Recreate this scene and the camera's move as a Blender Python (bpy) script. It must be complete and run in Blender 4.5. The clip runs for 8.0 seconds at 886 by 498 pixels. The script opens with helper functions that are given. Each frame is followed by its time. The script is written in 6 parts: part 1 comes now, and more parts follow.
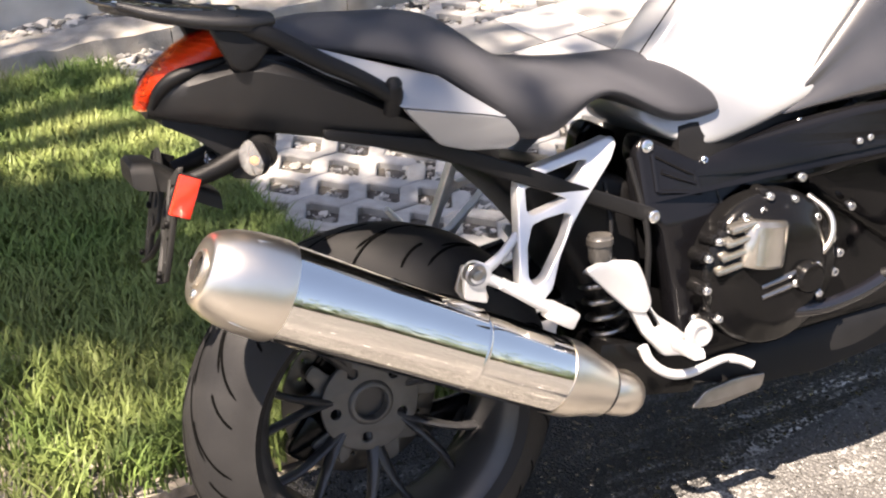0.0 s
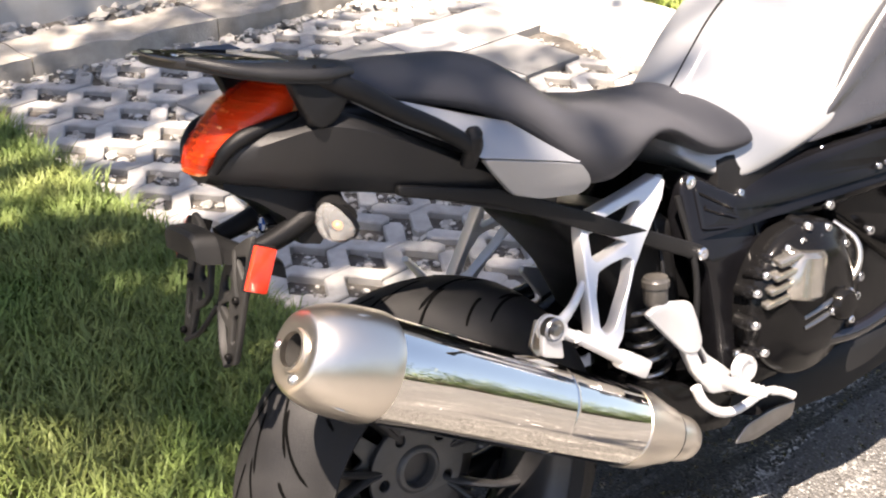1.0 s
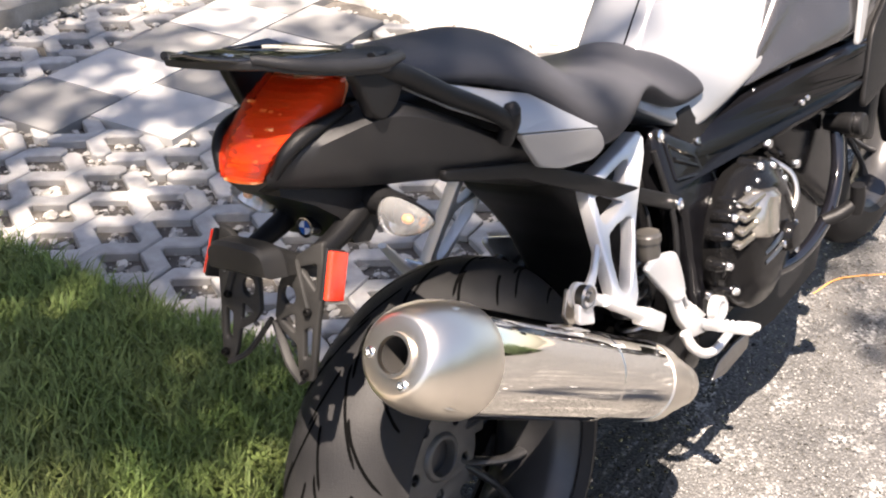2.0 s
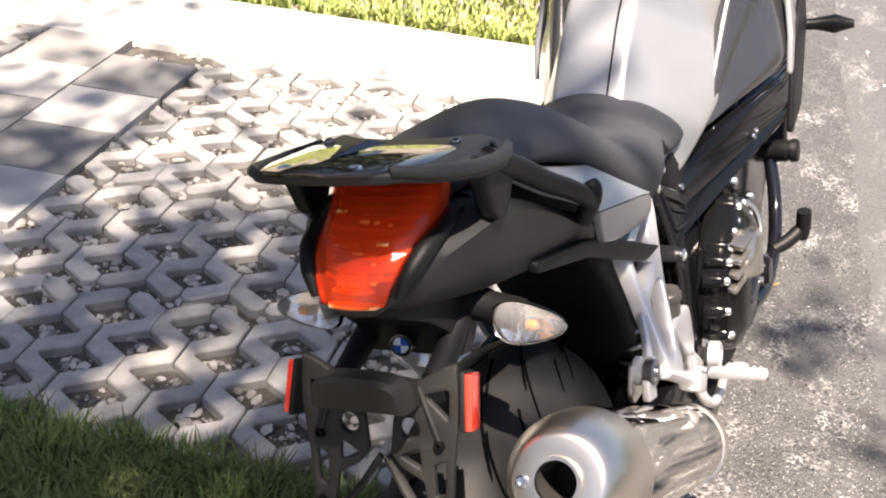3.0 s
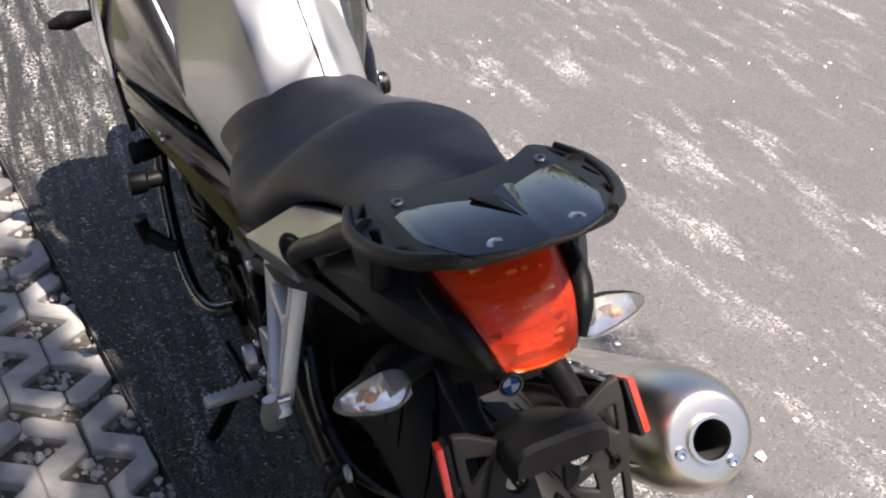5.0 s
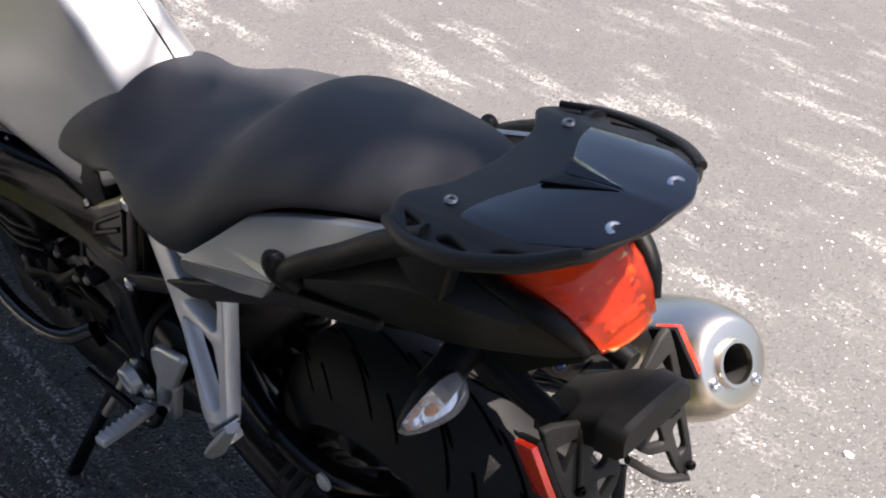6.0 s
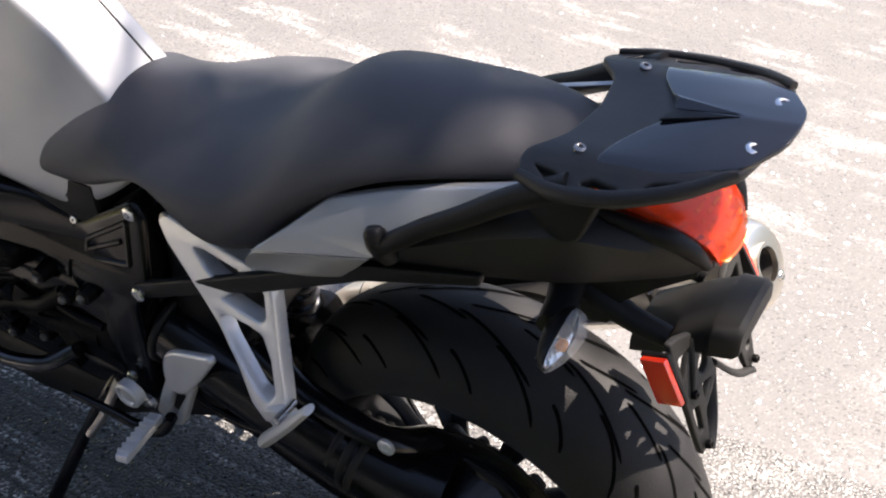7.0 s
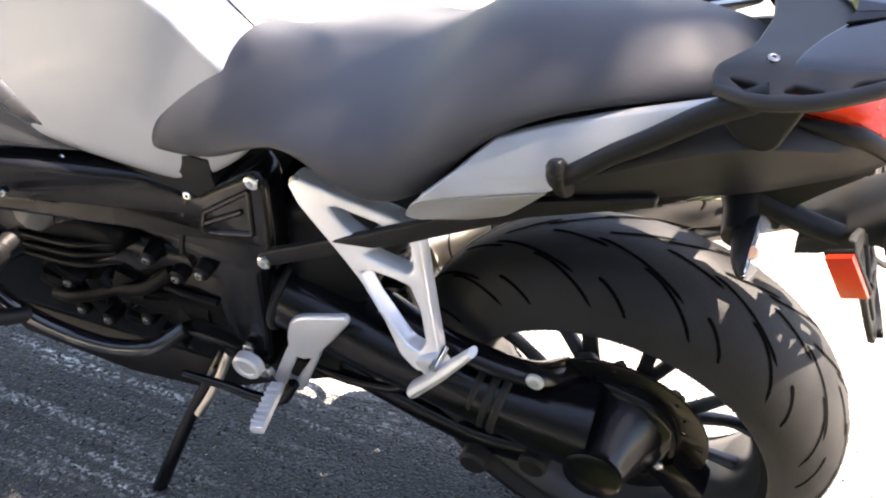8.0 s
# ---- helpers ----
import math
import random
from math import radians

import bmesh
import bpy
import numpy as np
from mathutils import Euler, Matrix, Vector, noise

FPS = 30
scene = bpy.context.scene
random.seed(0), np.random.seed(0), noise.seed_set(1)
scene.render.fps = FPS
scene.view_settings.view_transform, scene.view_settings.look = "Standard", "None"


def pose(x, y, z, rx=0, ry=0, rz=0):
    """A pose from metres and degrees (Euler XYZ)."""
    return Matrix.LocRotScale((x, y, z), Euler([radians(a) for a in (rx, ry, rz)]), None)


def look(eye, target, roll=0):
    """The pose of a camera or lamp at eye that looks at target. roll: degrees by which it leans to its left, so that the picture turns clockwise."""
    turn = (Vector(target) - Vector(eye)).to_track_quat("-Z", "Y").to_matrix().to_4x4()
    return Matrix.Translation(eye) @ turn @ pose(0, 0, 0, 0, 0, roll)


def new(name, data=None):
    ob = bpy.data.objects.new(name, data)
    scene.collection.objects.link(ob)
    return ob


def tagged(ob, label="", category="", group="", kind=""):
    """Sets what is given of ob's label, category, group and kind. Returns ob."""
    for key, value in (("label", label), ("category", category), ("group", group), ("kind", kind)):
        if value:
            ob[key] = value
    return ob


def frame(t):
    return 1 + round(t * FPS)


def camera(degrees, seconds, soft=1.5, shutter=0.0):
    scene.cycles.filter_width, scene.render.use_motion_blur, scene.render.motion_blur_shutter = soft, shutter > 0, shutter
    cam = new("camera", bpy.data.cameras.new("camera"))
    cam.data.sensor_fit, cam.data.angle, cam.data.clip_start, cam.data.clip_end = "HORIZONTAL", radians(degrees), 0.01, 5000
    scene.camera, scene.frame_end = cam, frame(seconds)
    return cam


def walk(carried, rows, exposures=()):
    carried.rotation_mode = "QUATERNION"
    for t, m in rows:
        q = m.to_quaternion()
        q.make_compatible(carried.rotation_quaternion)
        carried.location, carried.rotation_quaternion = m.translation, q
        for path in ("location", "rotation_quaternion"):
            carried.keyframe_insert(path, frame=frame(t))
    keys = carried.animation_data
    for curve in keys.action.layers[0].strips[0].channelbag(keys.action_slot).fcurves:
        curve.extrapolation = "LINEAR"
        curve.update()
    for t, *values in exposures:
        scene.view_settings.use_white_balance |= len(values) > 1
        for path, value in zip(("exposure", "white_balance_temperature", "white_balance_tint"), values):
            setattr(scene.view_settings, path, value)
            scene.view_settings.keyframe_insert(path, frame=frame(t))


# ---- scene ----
# camera and its walk
cam = camera(41.27, 8.0, soft=2.1)
ROWS = [
    (0, -0.5086, -1.3121, 1.5025, -24.183, -31.574, -1.622),
    (0.5, -0.6755, -1.1717, 1.4904, -29.718, -31.649, 0.793),
    (1, -0.7968, -0.9891, 1.5050, -36.967, -31.305, 1.686),
    (1.2, -0.8430, -0.9292, 1.5051, -42.085, -31.310, 3.199),
    (2.3, -1.1259, -0.5032, 1.4729, -57.888, -32.105, 2.657),
    (2.5, -1.1304, -0.4003, 1.4669, -60.930, -31.500, 2.477),
    (3, -1.1468, -0.1713, 1.4647, -70.676, -30.608, 5.872),
    (3.5, -1.2152, 0.0795, 1.4542, -84.615, -31.322, 4.483),
    (4, -1.1933, 0.3010, 1.4267, -91.911, -31.365, 7.600),
    (4.5, -1.0873, 0.5007, 1.4289, -101.457, -30.607, 7.216),
    (5, -1.0114, 0.7059, 1.4187, -116.689, -29.407, 8.891),
    (5.2, -0.9707, 0.7882, 1.4243, -122.330, -29.515, 7.879),
    (6.3, -0.6257, 0.9988, 1.3826, -141.423, -30.531, 8.533),
    (6.5, -0.5746, 1.0453, 1.3784, -144.137, -29.753, 8.521),
    (7, -0.4840, 1.2344, 1.3804, -152.654, -30.917, 6.622),
    (7.5, -0.3936, 1.3624, 1.3648, -156.363, -32.139, 6.380),
    (8, -0.2345, 1.3971, 1.3458, -158.829, -32.314, 3.358),
]
EXPOSURE = [(0.0, 2.58, 7400, 19), (2.5, 2.36, 7100, 19), (3.0, 2.00, 7100, 19), (3.5, 1.66, 7000, 20), (4.0, 1.60, 7000, 20), (5.0, 1.72, 6700, 19), (6.5, 2.22, 6700, 18), (7.2, 2.85, 7000, 18), (8.0, 4.12, 7400, 18)]
walk(cam, [(t, pose(x, y, z, 90 + pitch, 0, yaw) @ pose(0, 0, 0, 0, 0, roll)) for t, x, y, z, yaw, pitch, roll in ROWS], EXPOSURE)

# ---------------------------------------------------------------- light
SUN_WAY = Vector((-0.38, -0.13, 1.0)).normalized()
world = bpy.data.worlds.new("sky")
scene.world = world
world.use_nodes = True
wn = world.node_tree
sky = wn.nodes.new("ShaderNodeTexSky")
sky.sky_type = "NISHITA"
sky.sun_disc = False
sky.sun_elevation = math.asin(SUN_WAY.z)
sky.sun_rotation = math.atan2(SUN_WAY.x, SUN_WAY.y)
wn.links.new(sky.outputs[0], wn.nodes["Background"].inputs[0])
wn.nodes["Background"].inputs[1].default_value = 0.052
sun = new("sun", bpy.data.lights.new("sun", "SUN"))
sun.data.energy = 5.0
sun.data.angle = radians(0.55)
sun.data.color = (1.0, 0.94, 0.84)
sun.matrix_world = look(SUN_WAY * 30, (0, 0, 0))

# ---------------------------------------------------------------- materials


def material(name, color, rough=0.5, metal=0.0, second=None, scale=20.0, amount=0.5, bump=0.0, bump_scale=200.0,
             rough_var=0.0, coat=0.0, spec=0.5, island=0.0, detail=4.0, stretch=None):
    """A surface with two scales of variation in colour and gloss, and a fine relief."""
    m = bpy.data.materials.new(name)
    m.use_nodes = True
    nt = m.node_tree
    n, l = nt.nodes, nt.links
    b = n["Principled BSDF"]
    b.inputs["Metallic"].default_value = metal
    b.inputs["Roughness"].default_value = rough
    b.inputs["Coat Weight"].default_value = coat
    b.inputs["Coat Roughness"].default_value = 0.04
    b.inputs["Specular IOR Level"].default_value = spec
    tc = n.new("ShaderNodeTexCoord")
    where = tc.outputs["Object"]
    if stretch:
        mp = n.new("ShaderNodeMapping")
        mp.inputs["Scale"].default_value = stretch
        l.new(where, mp.inputs[0])
        where = mp.outputs[0]
    big = n.new("ShaderNodeTexNoise")
    big.inputs["Scale"].default_value = scale
    big.inputs["Detail"].default_value = detail
    l.new(where, big.inputs["Vector"])
    small = n.new("ShaderNodeTexNoise")
    small.inputs["Scale"].default_value = bump_scale
    small.inputs["Detail"].default_value = 3.0
    l.new(where, small.inputs["Vector"])
    ramp = n.new("ShaderNodeMapRange")
    ramp.inputs[1].default_value, ramp.inputs[2].default_value = 0.3, 0.7
    l.new(big.outputs[0], ramp.inputs[0])
    fac = n.new("ShaderNodeMath")
    fac.operation = "MULTIPLY"
    fac.inputs[1].default_value = amount
    l.new(ramp.outputs[0], fac.inputs[0])
    mix = n.new("ShaderNodeMix")
    mix.data_type = "RGBA"
    mix.inputs["A"].default_value = (*color, 1)
    mix.inputs["B"].default_value = (*(second or [c * 0.7 for c in color]), 1)
    l.new(fac.outputs[0], mix.inputs["Factor"])
    out = mix.outputs["Result"]
    if island:
        rnd = n.new("ShaderNodeObjectInfo").outputs["Random"] if island < 0 else n.new("ShaderNodeNewGeometry").outputs["Random Per Island"]
        mr = n.new("ShaderNodeMapRange")
        mr.inputs[3].default_value, mr.inputs[4].default_value = 1 - abs(island), 1 + abs(island)
        l.new(rnd, mr.inputs[0])
        sc = n.new("ShaderNodeVectorMath")
        sc.operation = "SCALE"
        l.new(out, sc.inputs[0])
        l.new(mr.outputs[0], sc.inputs["Scale"])
        out = sc.outputs[0]
    l.new(out, b.inputs["Base Color"])
    if rough_var:
        mr = n.new("ShaderNodeMapRange")
        mr.inputs[3].default_value, mr.inputs[4].default_value = max(rough - rough_var, 0.02), min(rough + rough_var, 1)
        l.new(big.outputs[0], mr.inputs[0])
        l.new(mr.outputs[0], b.inputs["Roughness"])
    if bump:
        bp = n.new("ShaderNodeBump")
        bp.inputs["Strength"].default_value = bump
        bp.inputs["Distance"].default_value = 0.002
        l.new(small.outputs[0], bp.inputs["Height"])
        l.new(bp.outputs[0], b.inputs["Normal"])
    return m


def asphalt_material(name, dark, light, streak, streak_scale, streak_low, relief, pale, patchy=1.7, glint=0.72):
    """Old asphalt: pale aggregate in dark binder, worn speckled streaks along the road, a slight polish."""
    m = material(name, dark, 0.6, scale=2.5, second=light, amount=0.7, spec=0.5)
    nt = m.node_tree
    n, l = nt.nodes, nt.links
    b = n["Principled BSDF"]
    base = b.inputs["Base Color"].links[0].from_socket
    tc = n.new("ShaderNodeTexCoord")
    vor = n.new("ShaderNodeTexVoronoi")
    vor.inputs["Scale"].default_value = 165
    l.new(tc.outputs["Object"], vor.inputs["Vector"])
    stone = n.new("ShaderNodeMapRange")
    stone.inputs[1].default_value, stone.inputs[2].default_value = 0.05, 0.45
    stone.inputs[3].default_value, stone.inputs[4].default_value = 1.0, 0.0
    l.new(vor.outputs["Distance"], stone.inputs[0])
    tint = n.new("ShaderNodeSeparateColor")
    l.new(vor.outputs["Color"], tint.inputs[0])
    few = n.new("ShaderNodeMath")
    few.operation = "POWER"
    few.inputs[1].default_value = 4.5
    l.new(tint.outputs[0], few.inputs[0])
    fac = n.new("ShaderNodeMath")
    fac.operation = "MULTIPLY"
    l.new(stone.outputs[0], fac.inputs[0])
    l.new(few.outputs[0], fac.inputs[1])
    mix = n.new("ShaderNodeMix")
    mix.data_type = "RGBA"
    mix.inputs["B"].default_value = (pale, pale * 0.975, pale * 0.93, 1)
    l.new(fac.outputs[0], mix.inputs["Factor"])
    l.new(base, mix.inputs["A"])
    # worn streaks along the road
    mp = n.new("ShaderNodeMapping")
    mp.inputs["Rotation"].default_value = (0, 0, radians(-10))
    mp.inputs["Scale"].default_value = streak_scale
    l.new(tc.outputs["Object"], mp.inputs[0])
    st = n.new("ShaderNodeTexNoise")
    st.inputs["Scale"].default_value = 1.0
    st.inputs["Detail"].default_value = 12
    st.inputs["Roughness"].default_value = 0.68
    l.new(mp.outputs[0], st.inputs["Vector"])
    sr = n.new("ShaderNodeMapRange")
    sr.inputs[1].default_value, sr.inputs[2].default_value = streak_low, streak_low + 0.16
    sr.inputs[3].default_value, sr.inputs[4].default_value = 0.0, streak
    l.new(st.outputs[0], sr.inputs[0])
    patch = n.new("ShaderNodeTexNoise")
    patch.inputs["Scale"].default_value = patchy
    patch.inputs["Detail"].default_value = 4
    l.new(tc.outputs["Object"], patch.inputs["Vector"])
    pr = n.new("ShaderNodeMapRange")
    pr.inputs[1].default_value, pr.inputs[2].default_value = 0.40, 0.60
    l.new(patch.outputs[0], pr.inputs[0])
    sp = n.new("ShaderNodeMath")
    sp.operation = "MULTIPLY"
    l.new(sr.outputs[0], sp.inputs[0])
    l.new(pr.outputs[0], sp.inputs[1])
    grit = n.new("ShaderNodeMapRange")
    grit.inputs[1].default_value, grit.inputs[2].default_value = 0.5, 0.85
    l.new(tint.outputs[2], grit.inputs[0])
    sg = n.new("ShaderNodeMath")
    sg.operation = "MULTIPLY"
    l.new(sp.outputs[0], sg.inputs[0])
    l.new(grit.outputs[0], sg.inputs[1])
    mix2 = n.new("ShaderNodeMix")
    mix2.data_type = "RGBA"
    mix2.inputs["B"].default_value = (0.66, 0.645, 0.615, 1)
    l.new(sg.outputs[0], mix2.inputs["Factor"])
    l.new(mix.outputs["Result"], mix2.inputs["A"])
    l.new(mix2.outputs["Result"], b.inputs["Base Color"])
    bp = n.new("ShaderNodeBump")
    bp.inputs["Strength"].default_value = relief
    bp.inputs["Distance"].default_value = 0.004
    l.new(vor.outputs["Distance"], bp.inputs["Height"])
    bp.invert = True
    # tilted polished faces of the aggregate
    tilt = n.new("ShaderNodeVectorMath")
    tilt.operation = "SUBTRACT"
    tilt.inputs[1].default_value = (0.5, 0.5, 0.5)
    l.new(vor.outputs["Color"], tilt.inputs[0])
    sc = n.new("ShaderNodeVectorMath")
    sc.operation = "SCALE"
    few2 = n.new("ShaderNodeMapRange")
    few2.inputs[1].default_value, few2.inputs[2].default_value = glint, glint + 0.23
    few2.inputs[3].default_value, few2.inputs[4].default_value = 0.06, 1.0
    l.new(tint.outputs[1], few2.inputs[0])
    l.new(few2.outputs[0], sc.inputs["Scale"])
    l.new(tilt.outputs[0], sc.inputs[0])
    add = n.new("ShaderNodeVectorMath")
    l.new(bp.outputs[0], add.inputs[0])
    l.new(sc.outputs[0], add.inputs[1])
    nm = n.new("ShaderNodeVectorMath")
    nm.operation = "NORMALIZE"
    l.new(add.outputs[0], nm.inputs[0])
    l.new(nm.outputs[0], b.inputs["Normal"])
    gl = n.new("ShaderNodeMapRange")
    gl.inputs[1].default_value, gl.inputs[2].default_value = 0.70, 0.98
    gl.inputs[3].default_value, gl.inputs[4].default_value = 0.55, 0.14
    l.new(tint.outputs[1], gl.inputs[0])
    l.new(gl.outputs[0], b.inputs["Roughness"])
    return m


M_ASPHALT = asphalt_material("asphalt", (0.072, 0.0705, 0.069), (0.088, 0.086, 0.083), 0.88, (2.6, 7, 1), 0.51, 0.22, 0.27, 2.2, 0.80)
M_COARSE = asphalt_material("coarse_worn_asphalt", (0.052, 0.051, 0.0495), (0.078, 0.076, 0.073), 0.66, (4.5, 9, 1), 0.50, 0.8, 0.5, 5.0, 0.6)
# the near-black base puts the motorcycle's shade into the milled strip's colour
M_TAR = asphalt_material("milled_asphalt_with_shade", (0.011, 0.0108, 0.0106), (0.023, 0.0227, 0.022), 0.95, (2.0, 25, 1), 0.48, 1.0, 0.2)
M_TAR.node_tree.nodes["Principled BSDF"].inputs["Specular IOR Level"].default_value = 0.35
M_SOIL = material("soil_and_gravel", (0.16, 0.14, 0.115), 0.95, second=(0.28, 0.25, 0.21), scale=45, amount=0.9, bump=1.0, bump_scale=160)
M_BED = material("damp_soil", (0.045, 0.040, 0.034), 0.95, second=(0.10, 0.09, 0.078), scale=55, amount=0.9, bump=1.0, bump_scale=160)
M_PAVER = material("concrete_paver", (0.42, 0.408, 0.385), 0.85, second=(0.27, 0.26, 0.243), scale=22, amount=0.85, bump=0.9, bump_scale=380, island=-0.16)
M_SLAB = material("concrete_slab", (0.40, 0.393, 0.375), 0.8, second=(0.30, 0.295, 0.285), scale=9, amount=0.7, bump=0.4, bump_scale=350, island=-0.2)
M_SLAB_DARK = material("dark_concrete_slab", (0.21, 0.207, 0.20), 0.85, second=(0.14, 0.138, 0.133), scale=9, amount=0.7, bump=0.4, bump_scale=350, island=-0.12)
M_CONCRETE = material("pale_concrete", (0.55, 0.53, 0.49), 0.85, second=(0.42, 0.40, 0.37), scale=5, amount=0.7, bump=0.6, bump_scale=250)
M_KERB = material("kerb_stone", (0.37, 0.345, 0.30), 0.9, second=(0.17, 0.155, 0.135), scale=12, amount=0.9, bump=1.0, bump_scale=120, island=-0.1)
M_WALL = material("white_painted_wall", (0.46, 0.46, 0.44), 0.7, second=(0.30, 0.29, 0.27), scale=7, amount=0.8, bump=0.3)
M_PEBBLE = material("pebble", (0.35, 0.335, 0.305), 0.8, second=(0.26, 0.245, 0.215), scale=60, amount=0.7, bump=0.5, island=0.55)
M_GRASS = material("grass_blade", (0.090, 0.148, 0.036), 0.55, second=(0.185, 0.21, 0.07), scale=3.5, amount=0.9, island=0.4, spec=0.2)
M_GRASS_FAR = material("far_grass", (0.20, 0.27, 0.06), 0.55, second=(0.32, 0.34, 0.11), scale=5, amount=0.9, island=0.4)
M_LEAF = material("leaf", (0.055, 0.10, 0.03), 0.5, second=(0.10, 0.14, 0.05), scale=2, amount=0.8, island=0.35)
M_SHRUB = material("dark_shrub_leaf", (0.022, 0.034, 0.016), 0.6, second=(0.04, 0.05, 0.028), scale=2, amount=0.8, island=0.35, spec=0.2)
M_BARK = material("bark", (0.17, 0.13, 0.095), 0.95, second=(0.09, 0.07, 0.05), scale=18, amount=0.9, bump=1.0, bump_scale=60, stretch=(1, 1, 0.25))

M_RUBBER = material("tyre_rubber", (0.008, 0.008, 0.0085), 0.6, second=(0.020, 0.0197, 0.0195), scale=9, amount=0.7, bump=0.25, bump_scale=500, rough_var=0.12, spec=0.22)
M_GROOVE_SHADE = material("tyre_groove_shade", (0.0015, 0.0015, 0.0015), 0.95, spec=0.05)
M_SEAT = material("seat_vinyl", (0.034, 0.035, 0.041), 0.52, second=(0.052, 0.0515, 0.054), scale=6, amount=0.45, bump=0.35, bump_scale=900, rough_var=0.08, spec=0.25)
M_SILVER = material("silver_paint", (0.282, 0.288, 0.296), 0.36, metal=0.4, second=(0.258, 0.264, 0.271), scale=30, amount=0.4, coat=0.35, bump=0.03, bump_scale=2500)
M_BLACK = material("satin_black_plastic", (0.005, 0.005, 0.0054), 0.45, second=(0.009, 0.009, 0.0094), scale=12, amount=0.6, bump=0.2, bump_scale=900, rough_var=0.08, spec=0.2)
M_COWL = material("textured_black_plastic", (0.011, 0.011, 0.0117), 0.46, second=(0.019, 0.0188, 0.0192), scale=9, amount=0.6, bump=0.25, bump_scale=900, rough_var=0.08, spec=0.32)
M_DUSTY = material("dusty_black_plastic", (0.007, 0.0069, 0.0067), 0.6, second=(0.019, 0.0183, 0.017), scale=18, amount=0.8, bump=0.3, bump_scale=700, rough_var=0.1, spec=0.3)
M_GLOSS = material("gloss_black_paint", (0.005, 0.005, 0.0065), 0.06, second=(0.007, 0.007, 0.009), scale=20, amount=0.5, coat=0.5, rough_var=0.02)
M_PANELBLACK = material("dark_lacquered_panel", (0.022, 0.022, 0.024), 0.26, second=(0.03, 0.03, 0.032), scale=14, amount=0.6, coat=0.6, bump=0.04, bump_scale=900, rough_var=0.05)
M_FRAME = material("black_cast_frame", (0.003, 0.003, 0.0036), 0.15, second=(0.005, 0.005, 0.006), scale=10, amount=0.6, bump=0.1, bump_scale=400, rough_var=0.08, coat=0.05, spec=0.22)
M_ENGINE = material("black_engine_casting", (0.003, 0.003, 0.0034), 0.13, second=(0.0055, 0.0054, 0.0052), scale=14, amount=0.7, bump=0.12, bump_scale=260, rough_var=0.06, spec=0.16)
M_CAST = material("matt_black_casting", (0.002, 0.002, 0.0022), 0.42, second=(0.0045, 0.0044, 0.0043), scale=20, amount=0.7, bump=0.2, bump_scale=300, rough_var=0.1, spec=0.07)
M_ALU = material("cast_aluminium", (0.58, 0.585, 0.595), 0.33, metal=0.55, second=(0.48, 0.485, 0.495), scale=25, amount=0.35, bump=0.15, bump_scale=700, rough_var=0.1)
M_STEEL = material("polished_steel", (0.74, 0.71, 0.66), 0.03, metal=1.0, second=(0.70, 0.66, 0.60), scale=9, amount=0.5, rough_var=0.008, stretch=(1, 4, 4))
M_PANEL = material("polished_grey_casting", (0.46, 0.44, 0.40), 0.22, metal=0.9, second=(0.28, 0.265, 0.24), scale=16, amount=0.8, bump=0.15, bump_scale=300, spec=0.9)
M_BRUSHED = material("brushed_steel", (0.68, 0.625, 0.55), 0.31, metal=1.0, second=(0.60, 0.55, 0.48), scale=14, amount=0.6, bump=0.03, bump_scale=300, rough_var=0.05)
M_CHROME = material("bright_bolt", (0.72, 0.72, 0.72), 0.22, metal=1.0)
M_SOOT = material("sooty_pipe", (0.02, 0.018, 0.016), 0.9)
M_RIM = material("dark_rim", (0.03, 0.03, 0.032), 0.35, metal=0.3, second=(0.05, 0.05, 0.05), scale=20, amount=0.6, rough_var=0.1)
M_HUB = material("dark_hub_metal", (0.095, 0.094, 0.092), 0.45, metal=0.4, second=(0.06, 0.059, 0.057), scale=30, amount=0.6, rough_var=0.1)
M_LIP = material("turned_rim_lip", (0.30, 0.29, 0.28), 0.3, metal=1.0, second=(0.2, 0.19, 0.18), scale=30, amount=0.6)
M_DISC = material("brake_disc", (0.075, 0.073, 0.07), 0.35, metal=1.0, second=(0.05, 0.048, 0.046), scale=40, amount=0.6)
M_RED = material("red_reflector", (0.52, 0.022, 0.010), 0.25, second=(0.60, 0.045, 0.014), scale=40, amount=0.6, coat=1.0, bump=0.25, bump_scale=420)
M_DRY = material("dry_leaf", (0.55, 0.26, 0.07), 0.7, second=(0.4, 0.18, 0.05), scale=60, amount=0.8)
M_WHITE = material("white_enamel", (0.8, 0.8, 0.8), 0.3)
M_BLUE = material("blue_enamel", (0.02, 0.12, 0.42), 0.25, coat=1.0)
M_AMBER = material("amber_bulb", (0.62, 0.24, 0.05), 0.3)
M_TAILBOWL = material("tail_light_bowl", (0.98, 0.56, 0.27), 0.3, metal=0.2, second=(0.80, 0.28, 0.12), scale=26, amount=0.9, bump=0.8, bump_scale=120, stretch=(1, 0.5, 3))
# pale amber of the lamp's ribs, with sun glints put into the colour
M_GLINT = material("lamp_glint", (0.98, 0.72, 0.34), 0.25, second=(0.95, 0.58, 0.22), scale=80, amount=0.5, coat=0.6)
M_REFLECTOR = material("lamp_reflector", (0.90, 0.89, 0.86), 0.10, metal=0.95, second=(0.55, 0.53, 0.5), scale=120, amount=0.8, bump=1.0, bump_scale=110)
M_RESERVOIR = material("smoked_plastic", (0.05, 0.047, 0.043), 0.35, second=(0.08, 0.074, 0.066), scale=30, amount=0.5)


